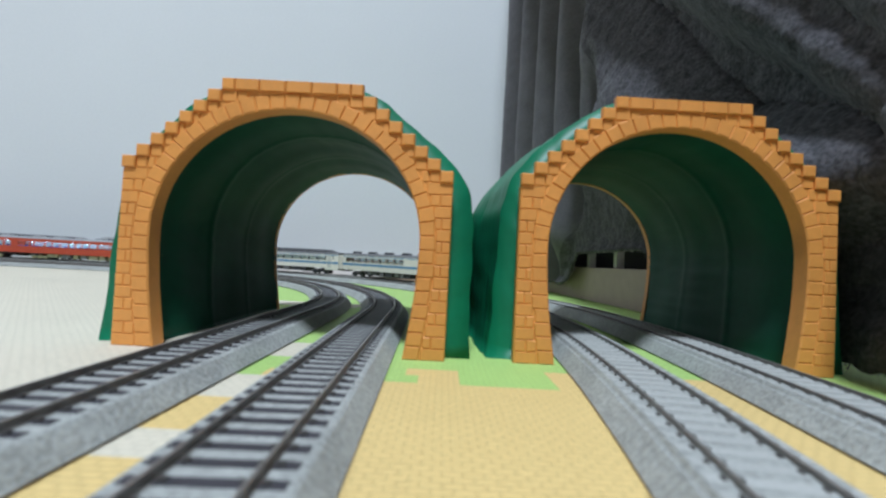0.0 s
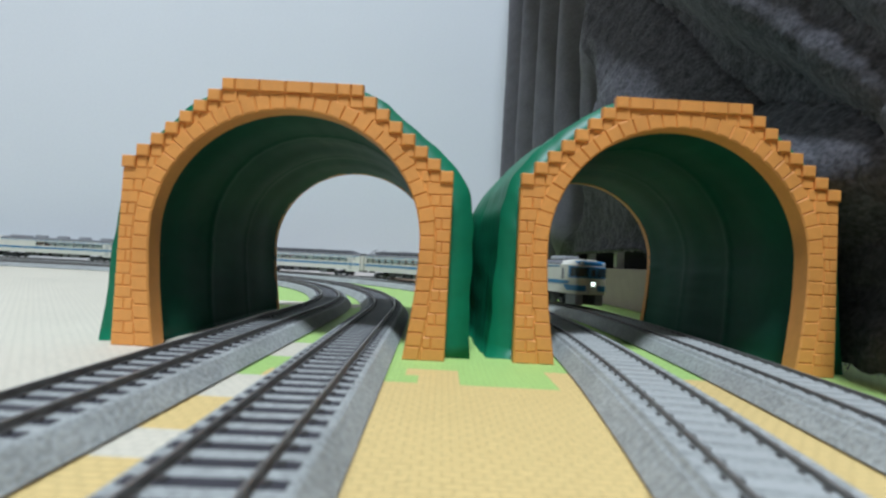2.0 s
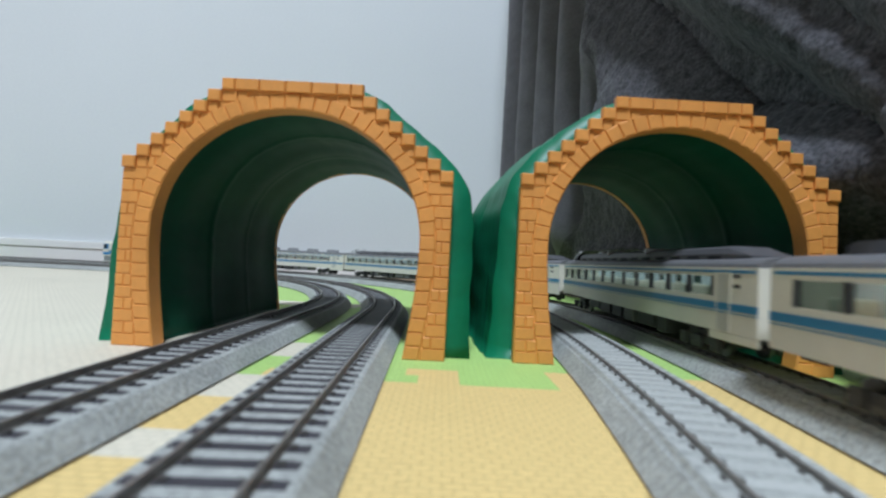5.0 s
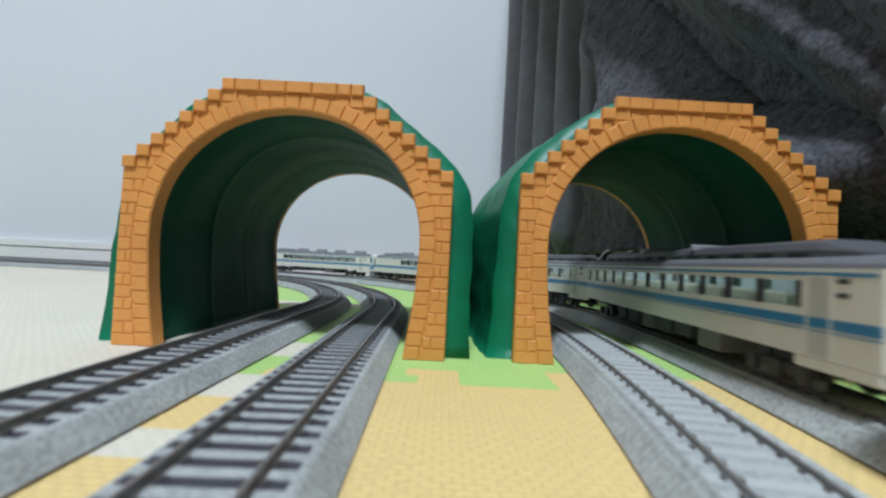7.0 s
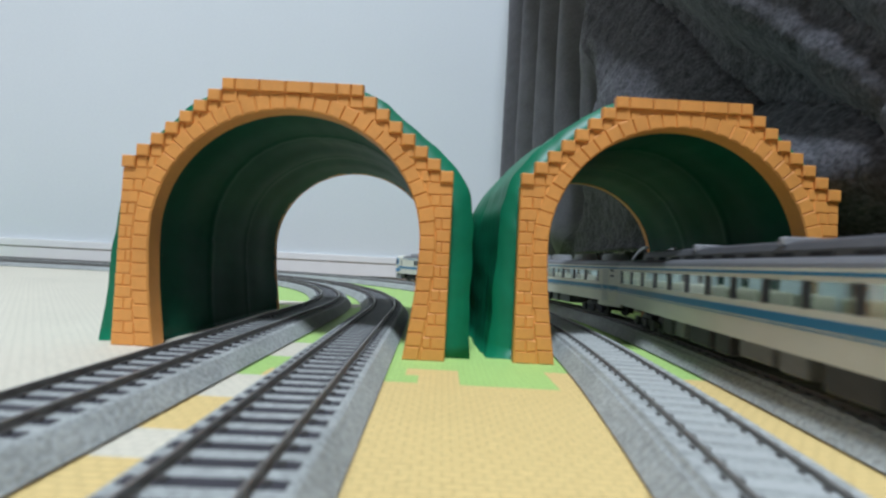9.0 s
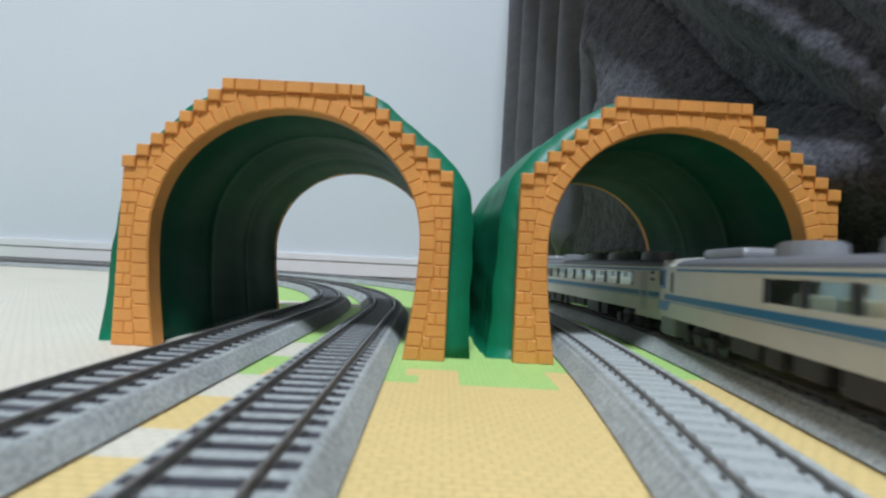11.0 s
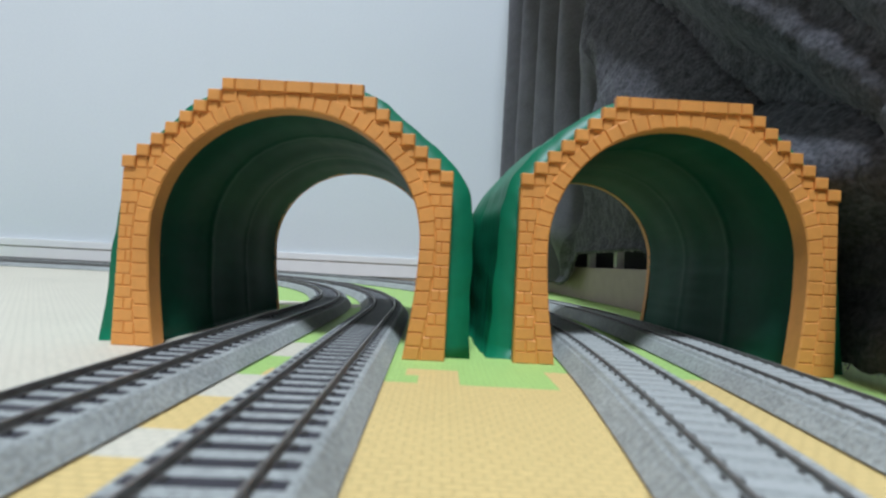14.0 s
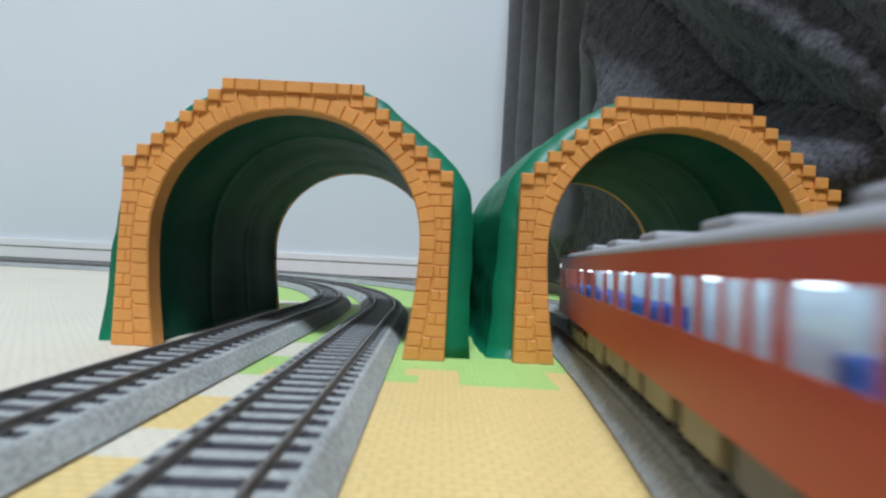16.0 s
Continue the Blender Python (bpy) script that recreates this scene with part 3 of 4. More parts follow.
def extrude_x(bm, prof, x0, x1):
    a = [bm.verts.new((x0, y, z)) for y, z in prof]
    b = [bm.verts.new((x1, y, z)) for y, z in prof]
    n = len(prof)
    for i in range(n):
        bm.faces.new((a[i], b[i], b[(i + 1) % n], a[(i + 1) % n]))
    bm.faces.new(a[::-1])
    bm.faces.new(b)


def shell(bm, windows, x0, x1, lo=WIN_LO, hi=WIN_HI, gutter=GUTTER, skin=0.6):
    """Car sides with real window openings, floor and end walls."""
    for s in (-1, 1):
        ya, yb = sorted((s * HALF_W, s * (HALF_W - skin)))
        box(bm, x0, x1, ya, yb, SKIRT, lo)
        box(bm, x0, x1, ya, yb, hi, gutter)
        edges = [x0] + [v for w in windows for v in w] + [x1]
        for a, b in zip(edges[::2], edges[1::2]):
            box(bm, a, b, ya, yb, lo, hi)
    for x in (x0, x1 - 0.8):
        box(bm, x, x + 0.8, -HALF_W + 0.6, HALF_W - 0.6, SKIRT, gutter)
    box(bm, x0 + 0.8, x1 - 0.8, -HALF_W + 0.6, HALF_W - 0.6, SKIRT, SKIRT + 0.8)


def bogie(car, x, tone):
    bm = bmesh.new()
    for s in (-1, 1):
        ya, yb = sorted((s * 7.4, s * 6.2))
        box(bm, x - 9, x + 9, ya, yb, 2.2, 4.2, bevel=0.3)
        for d in (-7, 0, 7):
            box(bm, x + d - 1.6, x + d + 1.6, s * 7.6 - 0.5, s * 7.6 + 0.5, 1.2, 4.4, bevel=0.2)
    box(bm, x - 2.5, x + 2.5, -6.4, 6.4, 3.0, 5.8, bevel=0.3)
    box(bm, x - 1.2, x + 1.2, -1.2, 1.2, 5.6, SKIRT + 0.2)
    b = part("bogie", bm, tone, car)
    for d in (-7, 7):
        bm = bmesh.new()
        for s in (-1, 1):
            cyl(bm, (x + d, s * 4.7, 2.95), 2.9, 1.0, "y", 18)
        cyl(bm, (x + d, 0, 2.95), 0.6, 9.6, "y", 8)
        part("wheelset", bm, M_WHEEL, b, smooth=False)


def under_gear(car, tone, seed):
    rng = random.Random(seed)
    x = -34.0
    while x < 30:
        w = rng.uniform(5, 12)
        bm = bmesh.new()
        box(bm, x, x + w, -8.6, 8.6, rng.uniform(2.0, 3.4), SKIRT + 0.1, bevel=0.35)
        part("equipment_box", bm, tone if rng.random() < 0.7 else M_UNDERG, car)
        x += w + rng.uniform(1.5, 4)


def coupler(car, x, s):
    bm = bmesh.new()
    box(bm, min(x, x + s * 4.2), max(x, x + s * 4.2), -1.0, 1.0, 4.4, 6.0, bevel=0.25)
    box(bm, min(x - s * 4, x), max(x - s * 4, x), -2.2, 2.2, 4.8, SKIRT + 0.1, bevel=0.2)
    part("coupler", bm, M_UNDER, car)


def seats(car, windows, material, lo=WIN_LO, back=1.2, top=2.6):
    for a, b in windows:
        if b - a < 5 and a < HALF_L - 26:
            continue
        c = (a + b) / 2
        for s in (-1, 1):
            bm = bmesh.new()
            ya, yb = sorted((s * 2.0, s * 7.8))
            box(bm, c - 2.2, c + 2.0, ya, yb, SKIRT + 0.8, lo - 0.9, bevel=0.4)
            box(bm, c + 2.4 - back, c + 2.4, ya, yb, lo - 1.2, lo + top, bevel=0.4)
            part("seat", bm, material, car)


def panes(car, windows, material, lo=WIN_LO, hi=WIN_HI):
    for a, b in windows:
        for s in (-1, 1):
            bm = bmesh.new()
            y = s * (HALF_W - 0.16)
            box(bm, a, b, y - 0.05, y + 0.05, lo, hi)
            ob = part("window_pane", bm, material, car)
            ob.visible_shadow = False


def drum(car, x, r, h, material, sq=1.0, base=GUTTER + 2.4):
    bm = bmesh.new()
    cyl(bm, (0, 0, base + h / 2 - 0.4), r, h, "z", 20, r * 0.94)
    bmesh.ops.bevel(bm, geom=[e for e in bm.edges if all(v.co.z > base + h / 2 - 0.4 for v in e.verts)], offset=0.5, segments=2, affect="EDGES")
    bmesh.ops.scale(bm, vec=(1.35, sq, 1), verts=bm.verts)
    bmesh.ops.translate(bm, vec=(x, 0, 0), verts=bm.verts)
    part("roof_unit", bm, material, car, smooth=False)


def side_stripe(car, x0, x1, z0, z1, material, name="stripe"):
    for s in (-1, 1):
        bm = bmesh.new()
        ya, yb = sorted((s * (HALF_W - 0.1), s * (HALF_W + 0.07)))
        box(bm, x0, x1, ya, yb, z0, z1)
        part(name, bm, material, car)


def side_door(car, x, material, recess):
    for s in (-1, 1):
        bm = bmesh.new()
        y = s * HALF_W
        box(bm, x - 2.7, x - 2.3, y - 0.12, y + 0.12, SKIRT + 0.3, 20.8)
        box(bm, x + 2.3, x + 2.7, y - 0.12, y + 0.12, SKIRT + 0.3, 20.8)
        box(bm, x - 2.7, x + 2.7, y - 0.12, y + 0.12, 20.8, 21.2)
        part("door_frame", bm, recess, car)
        bm = bmesh.new()
        box(bm, x - 2.3, x + 2.3, y - 0.05, y + 0.05, SKIRT + 0.3, 20.8)
        part("door", bm, material, car, "greyish cream sliding door")


def cab(car, s, lit, nose=HALF_L):
    """High driving cab at the end in direction s: blue window band, corridor door, skirt and lamps."""
    prof = [(HALF_W, SKIRT), (HALF_W, GUTTER), (7.6, 24.6), (3, 25.4), (-3, 25.4), (-7.6, 24.6), (-HALF_W, GUTTER), (-HALF_W, SKIRT)]
    bm = bmesh.new()
    rings = []
    for x, k, top in ((nose - 13, 1.0, 0.0), (nose - 3, 0.985, 0.1), (nose + 0.5, 0.95, -0.3), (nose + 1.8, 0.87, -0.8)):
        rings.append([bm.verts.new((s * x, y * k, z + (top if z > 20 else 0))) for y, z in prof])
    for a, b in zip(rings, rings[1:]):
        for i in range(len(prof)):
            bm.faces.new((a[i], b[i], b[(i + 1) % 8], a[(i + 1) % 8]))
    bm.faces.new(rings[-1])
    bm.faces.new(rings[0])
    c = part("cab", bm, M_CARCREAM, car)

    def wrap(z0, z1, back, out, mt, name, y_in=0.0, slant=0.0):
        """Band that follows the nose's outline between two heights, from the corridor door round to the side."""
        for sy in (-1, 1):
            pts = [(nose - back, HALF_W), (nose - 3, HALF_W * 0.985), (nose + 0.5, HALF_W * 0.95), (nose + 1.8, HALF_W * 0.87), (nose + 1.8, y_in)]
            bm = bmesh.new()
            prev = None
            for i, (x, y) in enumerate(pts):
                ox, oy = (0.0, out) if i < 2 else ((out * 0.7, out * 0.7) if i < 4 else (out, 0.0))
                if i == 3: ox, oy = out, out * 0.4
                quad = [bm.verts.new((s * xx, sy * yy, zz)) for xx, yy, zz in ((x - 0.3 * (i > 1), y - 0.3 * (i < 4), z0), (x - 0.3 * (i > 1) - slant * (i < 1), y - 0.3 * (i < 4), z1), (x + ox - slant * (i < 1), y + oy, z1), (x + ox, y + oy, z0))]
                if prev:
                    for k in range(4):
                        bm.faces.new((prev[k], quad[k], quad[(k + 1) % 4], prev[(k + 1) % 4]))
                else:
                    bm.faces.new(quad)
                prev = quad
            bm.faces.new(prev[::-1])
            part(name, bm, mt, c)
    wrap(15.6, 21.7, 5.0, 0.12, M_CABBLUE, "blue_band")
    wrap(8.8, 11.8, 6.5, 0.12, M_CABBLUE, "blue_patch", 3.6, 3.5)
    wrap(16.3, 21.0, 3.2, 0.22, M_WINDSCREEN, "windscreen", 2.8)
    for sy in (-1, 1):
        # roof corner lamps and brow
        bm = bmesh.new()
        cyl(bm, (s * (nose + 1.6), sy * 6.6, 23.3), 0.8, 2.0, "x", 14)
        part("top_lamp", bm, M_LAMPO, c, "round clear lamp")
        bm = bmesh.new()
        xa, xb = sorted((s * (nose - 6), s * (nose - 1.0)))
        ya, yb = sorted((sy * (HALF_W - 0.1), sy * (HALF_W + 0.08)))
        box(bm, s * (nose - 10.5) - 1.0, s * (nose - 10.5) + 1.0, ya, yb, 14.6, 20.6)
        part("cab_door", bm, M_UNDERG, c)
        # skirt
        bm = bmesh.new()
        xa, xb = sorted((s * (nose - 9), s * (nose + 0.6)))
        ya, yb = sorted((sy * 8.6, sy * 4.0))
        box(bm, xa, xb, ya, yb, 1.2, SKIRT, bevel=0.8)
        part("skirt", bm, M_SKIRT, c)
    bm = bmesh.new()
    xa, xb = sorted((s * (nose - 4.5), s * (nose + 2.1)))
    box(bm, xa, xb + 0.0, -8.0, 8.0, 22.0, 24.7, bevel=1.0)
    part("brow", bm, M_CABBLUE if lit else M_CARCREAM, c, "bright blue brow over the windscreens" if lit else "cream brow over the windscreens")
    bm = bmesh.new()
    xa, xb = sorted((s * (nose - 3.0), s * (nose - 0.5)))
    box(bm, xa, xb, -4.2, 4.2, 1.8, SKIRT, bevel=0.3)
    part("plough", bm, M_UNDER, c)
    # corridor door
    bm = bmesh.new()
    xa, xb = sorted((s * (nose + 1.0), s * (nose + 3.0)))
    box(bm, xa, xb, -2.5, 2.5, SKIRT, 15.5, bevel=0.35)
    part("corridor_door", bm, M_CARCREAM, c)
    bm = bmesh.new()
    box(bm, xa, xb, -2.5, 2.5, 15.5, 21.5, bevel=0.35)
    part("corridor_door_top", bm, M_CABBLUE, c, "blue upper half of the corridor door")
    bm = bmesh.new()
    xc, xd = sorted((s * (nose + 2.8), s * (nose + 3.1)))
    box(bm, xc, xd, -1.3, 1.3, 16.6, 20.4, bevel=0.05)
    part("door_window", bm, M_ROOFDARK, c)
    bm = bmesh.new()
    box(bm, xc, xd, -1.15, 1.15, 11.6, 13.6, bevel=0.1)
    part("headlamp", bm, M_LAMPW if lit else M_LAMPO, c, "lit white headlamp" if lit else "unlit headlamp")
    bm = bmesh.new()
    xa, xb = sorted((s * (nose + 0.5), s * (nose + 4.0)))
    box(bm, xa, xb, -1.0, 1.0, 4.2, 6.0, bevel=0.3)
    part("coupler", bm, M_UNDER, c)


def white_car(kind, seed, label):
    """kind: 'lead' (cab forward), 'mid', 'back' (cab to the rear, long blank side), 'tail' (cab to the rear)."""
    car = thing("rail_car", 0, 0, 0, label, "model train car", "cars of the white and blue train")
    L = HALF_L
    nose = L - 10.0 if kind == "lead" else L
    if kind == "lead":
        a, b, cab_at = -69.0, 21.0, 1
    elif kind == "back":
        a, b, cab_at = -20.0, 58.0, -1
    elif kind == "tail":
        a, b, cab_at = -42.0, 56.0, -1
    else:
        a, b, cab_at = -72.0, 59.5, 0
    n = max(2, round((b - a) / 10.6))
    p = (b - a) / n
    windows = [(a + i * p + 0.7, a + (i + 1) * p - 0.7) for i in range(n)]
    x0 = -L + (12.8 if cab_at < 0 else 0)
    x1 = nose - (12.8 if cab_at > 0 else 0)
    bm = bmesh.new()
    shell(bm, windows, x0, x1)
    part("body", bm, M_CARCREAM, car, "cream plastic body")
    bm = bmesh.new()
    extrude_x(bm, roof_section(), x0, x1)
    part("roof", bm, M_CARROOF, car, "grey roof")
    # black posts between the panes
    posts = [(a - 0.3, a + 0.7)] + [(w0[1], w1[0]) for w0, w1 in zip(windows, windows[1:])] + [(b - 0.7, b + 0.3)]
    for s in (-1, 1):
        ya, yb = sorted((s * (HALF_W - 0.66), s * (HALF_W + 0.04)))
        for xa, xb in posts:
            bm = bmesh.new()
            box(bm, xa - 0.06, xb + 0.06, ya, yb, WIN_LO - 0.1, WIN_HI + 0.1)
            part("window_post", bm, M_UNDER, car)
    panes(car, windows, M_PANE)
    y0s = x0 - (8 if cab_at < 0 else 0)
    y1s = x1 + (8 if cab_at > 0 else 0)
    side_stripe(car, y0s, y1s, 12.2, 14.0, M_CARBLUE)
    side_stripe(car, y0s, y1s, 11.6, 11.85, M_CARBLUE, "pinstripe")
    side_stripe(car, x0 + 1, x1 - 1, 21.1, 21.75, M_CARBLUE, "upper_stripe")
    seats(car, windows, M_SEATT, WIN_LO + 0.3, 3.0, 1.9)
    for s in (-1, 1):
        bm = bmesh.new()
        box(bm, a, b, s * 4.6 - 0.9, s * 4.6 + 0.9, 21.0, 21.5)
        part("ceiling_strip", bm, M_STRIPW, car, "dim white interior light strip")
    # added pale boards, no real part: they stand in for reflections in the panes
    for wa, wb in windows:
        bm = bmesh.new()
        box(bm, wa + 0.3, wa + 0.68 * (wb - wa), -0.4, 0.4, SKIRT + 0.8, 21.0, bevel=0.1)
        part("pale_filler", bm, M_INTER, car)
    bogie(car, -51, M_UNDER)
    bogie(car, 45 if kind == "lead" else 51, M_UNDER)
    under_gear(car, M_UNDER, seed)
    if cab_at <= 0:
        coupler(car, L, 1)
        side_door(car, 63.8, M_DOOR, M_CARCREAM)
        for s in (-1, 1):
            bm = bmesh.new()
            ya, yb = sorted((s * 8.6, s * HALF_W))
            box(bm, 58.5, L - 0.2, ya, yb, 5.0, SKIRT, bevel=0.2)
            part("step_skirt", bm, M_CARCREAM, car)
        for s in (-1, 1):
            for z in (17.6, 19.9):
                bm = bmesh.new()
                box(bm, 67.4, 69.8, s * HALF_W - 0.06, s * HALF_W + 0.06, z, z + 0.9)
                part("vent", bm, M_ROOFDARK, car)
    if cab_at >= 0:
        coupler(car, -L, -1)
    if cab_at <= 0 or kind == "mid":
        bm = bmesh.new()
        box(bm, L - 0.3, L + 2.0, -6.5, 6.5, SKIRT - 1, 22.6, bevel=0.9)
        part("gangway", bm, M_CARCREAM, car)
    if cab_at >= 0:
        bm = bmesh.new()
        box(bm, -L - 1.8, -L + 0.3, -4.0, 4.0, SKIRT, 21.6, bevel=0.4)
        part("gangway", bm, M_CARCREAM, car)
    if kind == "mid":
        bm = bmesh.new()
        hood = [(6.7, GUTTER + 1.2), (6.7, 25.9), (5.9, 27.3), (4.2, 28.0), (-4.2, 28.0), (-5.9, 27.3), (-6.7, 25.9), (-6.7, GUTTER + 1.2)]
        extrude_x(bm, hood, -L + 18, L - 16)
        rim = [bm.verts.new((L - 8, yy * 0.86, min(zz, 25.4))) for yy, zz in hood]
        front_ring = [v for v in bm.verts if abs(v.co.x - (L - 16)) < 1e-4]
        for i in range(8):
            bm.faces.new((front_ring[i], rim[i], rim[(i + 1) % 8], front_ring[(i + 1) % 8]))
        bm.faces.new(rim)
        gear = part("roof_gear", bm, M_HOOD, car, "long dark grey roof cooler")
        x = -L + 22
        while x < L - 22:
            bm = bmesh.new()
            box(bm, x, x + 5.4, -6.85, 6.85, 24.6, 25.5, bevel=0.1)
            part("vent_slot", bm, M_DARK, gear)
            x += 9.6
        for x in (-20, 15):
            bm = bmesh.new()
            box(bm, x, x + 1.4, -6.9, 6.9, 26.8, 28.7, bevel=0.4)
            part("roof_bar", bm, M_SILVER, car)
        for s in (-1, 1):
            bm = bmesh.new()
            for k in range(10):
                t0, t1 = k / 10, (k + 1) / 10
                z0, z1 = (GUTTER + 1.6 + 5.0 * math.sin(t * QUARTER) for t in (t0, t1))
                xa, xb = -L + 1.5 + 15 * t0, -L + 1.5 + 15 * t1
                v = [bm.verts.new(c) for c in ((xa, s * 5 - 0.5, z0), (xa, s * 5 + 0.5, z0), (xb, s * 5 + 0.5, z1), (xb, s * 5 - 0.5, z1),
                                               (xa, s * 5 - 0.5, z0 + 0.9), (xa, s * 5 + 0.5, z0 + 0.9), (xb, s * 5 + 0.5, z1 + 0.9), (xb, s * 5 - 0.5, z1 + 0.9))]
                for q in ((0, 1, 2, 3), (4, 7, 6, 5), (0, 4, 5, 1), (1, 5, 6, 2), (2, 6, 7, 3), (3, 7, 4, 0)):
                    bm.faces.new([v[i] for i in q])
            part("exhaust_pipe", bm, M_SILVER, car, "curved silver exhaust pipe")
        bm = bmesh.new()
        cyl(bm, (-L + 10, 0, GUTTER + 3.6), 3.4, 3.0, "z", 18)
        part("roof_unit", bm, M_CARROOF, car)
    else:
        f = cab_at
        for k in range(4):
            drum(car, f * (-56 + 26 * k) - (6 if kind == "lead" else 0), 4.6 if kind == "lead" else 5.4, 2.8 if kind == "lead" else 3.6, M_ROOFDARK if kind == "lead" else M_DRUM)
        bm = bmesh.new()
        xa, xb = (35, 49) if kind == "lead" else sorted((f * 36, f * 56))
        box(bm, xa, xb, -5.5, 5.5, GUTTER + 1.8, 27.4, bevel=1.2)
        part("roof_unit", bm, M_SILVER, car, "silver roof box")
    if cab_at:
        cab(car, cab_at, kind == "lead", nose)
    return car


RLO, RHI, RED_GUTTER = 14.3, 20.0, 23.3


def red_car(front, seed, label):
    car = thing("rail_car", 0, 0, 0, label, "model train car", "cars of the red train")
    L = HALF_L
    plan = [0.9, 3.2, 4.1, 6.5, 8.0, 13, 14.8, 17.8, 20.2, 23.2, 23.8, 26.7, 27.3, 30.2, 32.3, 38.6, 40.2, 47.2, 49, 57, 58.6, 64.5, 66.5, 72.2,
            73.6, 80.6, 82.2, 86, 86.6, 89.9, 92.2, 95.4, 96.8, 100.1, 100.9, 104.1, 105.1, 107.9, 109.4, 116.8, 119, 126, 128.5, 136, 138, 143]
    plan = sorted(L - v for v in plan)
    windows = list(zip(plan[::2], plan[1::2]))
    bm = bmesh.new()
    shell(bm, windows, -L, L, RLO, RHI, RED_GUTTER, 0.22)
    part("body", bm, M_RED, car, "vermilion plastic body")
    bm = bmesh.new()
    extrude_x(bm, roof_section(14, HALF_W - 0.1, 2.2, RED_GUTTER), -L, L)
    part("roof", bm, M_REDROOF, car, "grey roof")
    if front:
        bm = bmesh.new()
        xa, xb = sorted((front * (L - 3.0), front * (L + 0.1)))
        extrude_x(bm, roof_section(14, HALF_W, 2.35, RED_GUTTER - 0.1), xa, xb)
        part("roof_end", bm, M_RED, car)
    side_stripe(car, -L, L, RED_GUTTER - 0.25, RED_GUTTER + 0.15, M_REDROOF, "gutter")
    side_stripe(car, -L, L, RLO - 0.9, RLO - 0.7, M_RED, "belt_rail")
    panes(car, windows, M_PANER, RLO, RHI)
    seats(car, windows, M_SEATB, RLO - 1.2, 1.2, 2.6)
    bm = bmesh.new()
    box(bm, -L + 2, L - 2, -0.3, 0.3, SKIRT + 0.8, RHI + 1.0)
    part("aisle_wall", bm, M_INTER, car)
    for s in (-1, 1):
        for k in range(9):
            x = L - 13.5 - 15.6 * k
            bm = bmesh.new()
            box(bm, x - 1.3, x + 1.3, s * 6.2 - 0.6, s * 6.2 + 0.6, 19.75, 20.5, bevel=0.2)
            part("ceiling_lamp", bm, M_CABINL, car, "small glowing white interior lamp")
        bm = bmesh.new()
        box(bm, -L + 3, L - 3, s * 4.4 - 0.9, s * 4.4 + 0.9, 20.8, 21.4)
        part("ceiling_strip", bm, M_CABINL, car, "glowing white interior light strip")
    bogie(car, -51, M_UNDERT)
    bogie(car, 51, M_UNDERT)
    under_gear(car, M_UNDERT, seed)
    for k in range(6):
        x = -60 + 24 * k
        bm = bmesh.new()
        box(bm, x - 4.2, x + 4.2, -4.4, 4.4, GUTTER + 2.0, 27.0, bevel=0.7)
        part("roof_vent", bm, M_REDROOF, car)
    for s in (-1, 1):
        if front == s:
            bm = bmesh.new()
            for sy in (-1, 1):
                xa, xb = sorted((s * L, s * (L + 0.9)))
                ya, yb = sorted((sy * 3.0, sy * 9.0))
                box(bm, xa, xb, ya, yb, SKIRT, GUTTER + 0.6, bevel=0.4)
            part("cab_front", bm, M_RED, car)
            for sy in (-1, 1):
                bm = bmesh.new()
                xa, xb = sorted((s * (L + 0.8), s * (L + 1.05)))
                ya, yb = sorted((sy * 3.9, sy * 8.2))
                box(bm, xa, xb, ya, yb, 16.2, 20.4, bevel=0.05)
                part("windscreen", bm, M_ROOFDARK, car)
                bm = bmesh.new()
                cyl(bm, (s * (L + 0.1), sy * 9.1, 21.0), 0.75, 1.8, "x", 12)
                part("headlamp", bm, M_LAMPS, car, "small glowing lamp")
                bm = bmesh.new()
                xa, xb = sorted((s * (L - 2.5), s * (L - 0.2)))
                box(bm, xa, xb, sy * 6 - 1.1, sy * 6 + 1.1, GUTTER + 1.4, GUTTER + 3.6, bevel=0.4)
                part("roof_lamp", bm, M_RED, car)
            bm = bmesh.new()
            xa, xb = sorted((s * (L - 2.0), s * (L + 0.4)))
            for sy in (-1, 1):
                box(bm, xa, xb, sy * 6.5 - 0.35, sy * 6.5 + 0.35, 1.4, SKIRT + 0.2, bevel=0.1)
            box(bm, xa, xb, -6.6, 6.6, 1.4, 2.0, bevel=0.1)
            part("guard", bm, M_UNDERG, car)
        else:
            bm = bmesh.new()
            xa, xb = sorted((s * (L - 0.3), s * (L + 1.8)))
            box(bm, xa, xb, -4.0, 4.0, SKIRT, 21.2, bevel=0.4)
            part("gangway", bm, M_UNDERG, car)
        coupler(car, s * L, s)
    return car


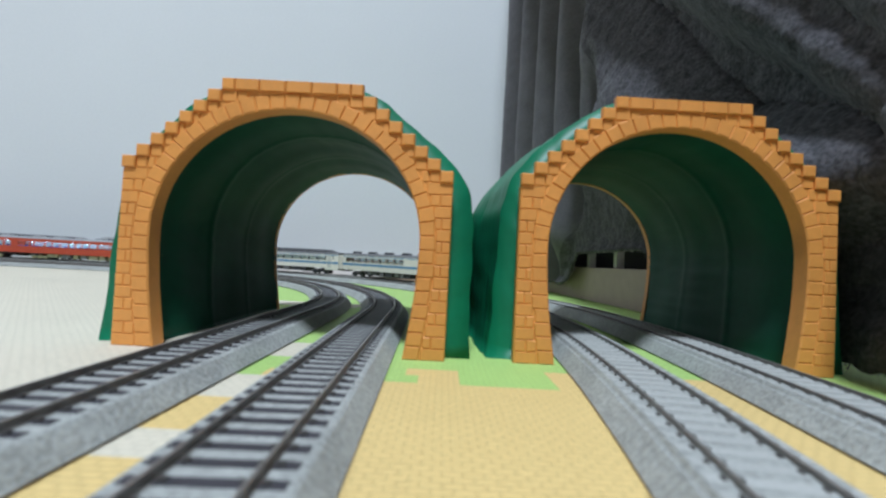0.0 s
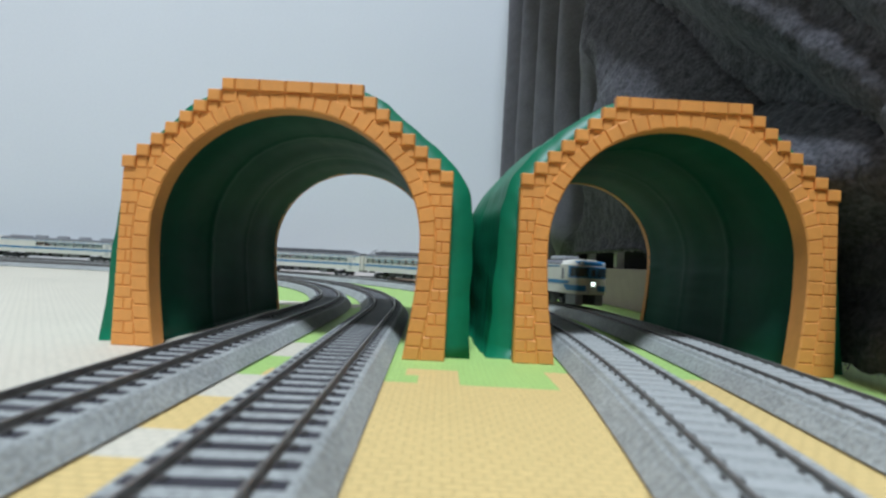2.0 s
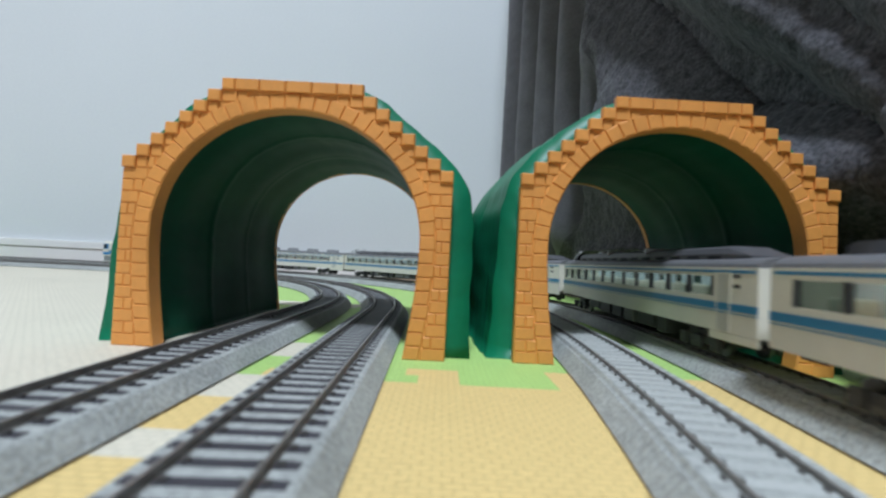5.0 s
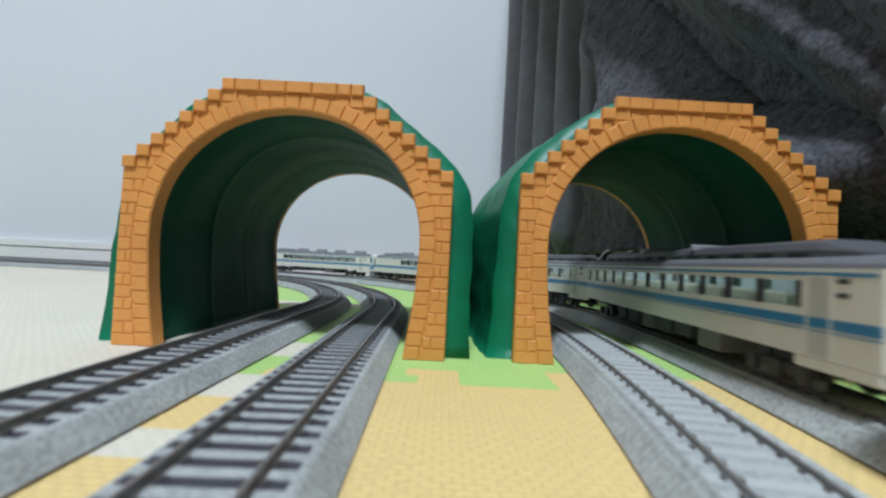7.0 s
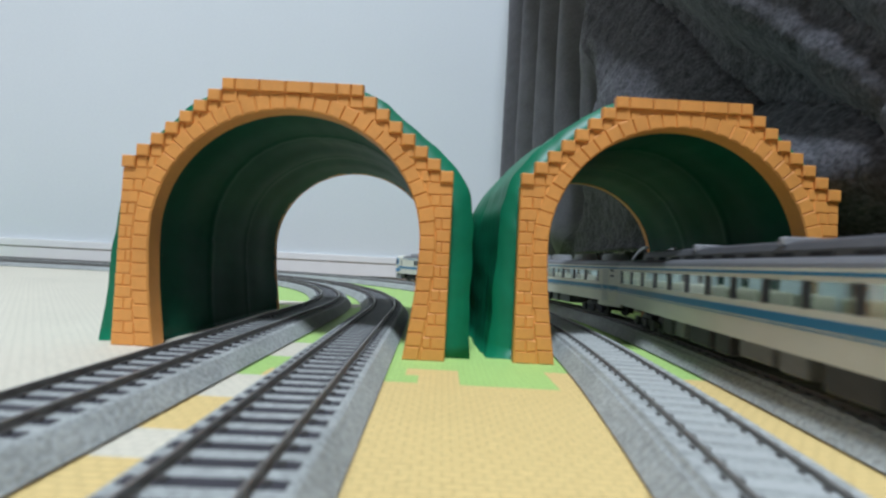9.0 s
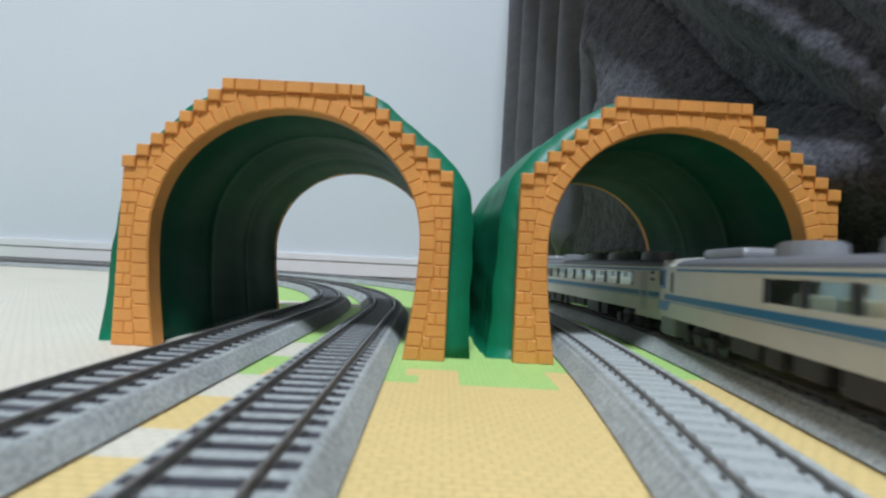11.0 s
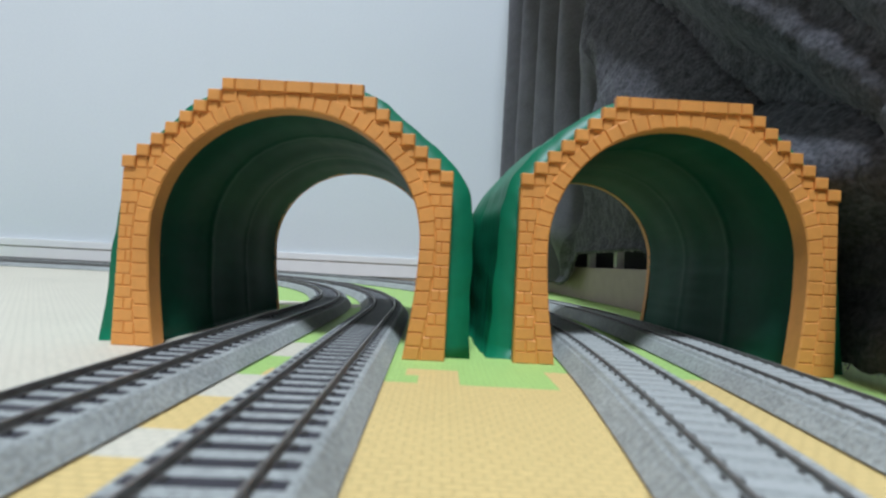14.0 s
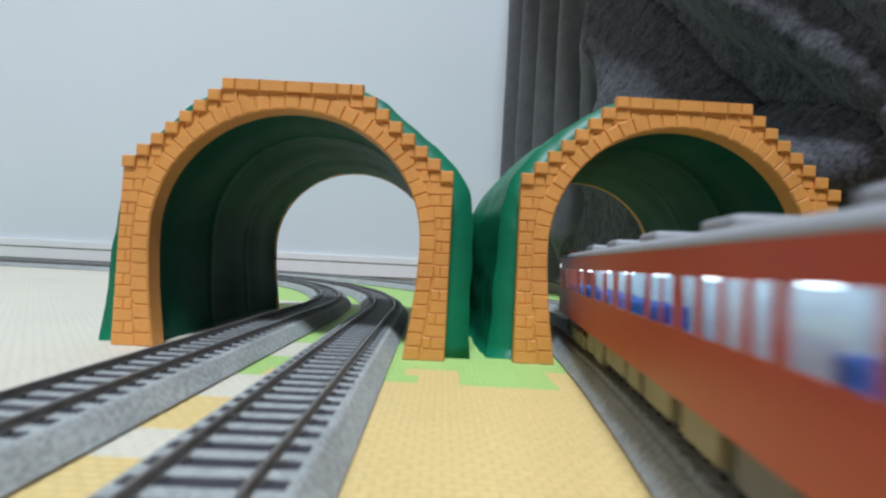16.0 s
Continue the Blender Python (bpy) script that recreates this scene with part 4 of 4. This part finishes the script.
white_train = [white_car("lead", 1, "cream leading train car, blue stripes, blue cab, lit headlamp")]
white_train += [white_car("mid", 2 + i, "cream train car with blue stripe and long dark roof gear") for i in range(3)]
white_train += [white_car("back", 6, "cream train car with blue stripe and rear-facing blue cab"),
                white_car("tail", 7, "cream last train car with blue stripe, drum roof units")]
red_train = [red_car(1, 11, "vermilion leading train car with lit windows and blue seats"),
             red_car(0, 12, "vermilion middle train car with lit windows and blue seats"),
             red_car(-1, 13, "vermilion last train car with lit windows and blue seats")]

CAR_PITCH = 156.0
WHITE_SPEED = 96.5
# when the nose, each coupling and the tail pass the start of the far bend
WHITE_PASS = (2.40, 3.98, 5.72, 7.34, 8.96, 10.60, 12.13)


def red_nose(t):
    """Where the red train's nose is: brisk along the back, slowing before it comes past the camera."""
    if t < 1.4:
        return 1152 + 128 * (t - 1.0)
    if t > 14.6:
        return line_c.length - 146 + 100 * (t - 15.0)
    u = (t - 1.4) / 13.2
    a, b = 1152 + 128 * 0.4, line_c.length - 146 - 100 * 0.4
    return a * (2 * u ** 3 - 3 * u * u + 1) + b * (3 * u * u - 2 * u ** 3) + 13.2 * (128 * (u ** 3 - 2 * u * u + u) + 100 * (u ** 3 - u * u))


def car_pose(line, s, ahead):
    """Pose of a car whose centre is at s on the line; ahead is +1 when it runs towards growing s."""
    xa, ya, _ = line.at(s + ahead * 51)
    xb, yb, _ = line.at(s - ahead * 51)
    return pose((xa + xb) / 2 * MM, (ya + yb) / 2 * MM, RAIL * MM, 0, 0, math.degrees(math.atan2(ya - yb, xa - xb)))


def motions():
    times = [i * 0.2 for i in range(81)]
    for k, car in enumerate(white_train):
        rows = []
        for t in times:
            centre = WHITE_SPEED * (t - (WHITE_PASS[k] + WHITE_PASS[k + 1]) / 2)
            rows.append((t, car_pose(line_d, -centre, -1)))
        walk(car, rows)
    for k, car in enumerate(red_train):
        rows = []
        for t in times:
            centre = red_nose(t) - HALF_L - 1 - CAR_PITCH * k
            rows.append((t, car_pose(line_c, centre, 1)))
        walk(car, rows)


motions()
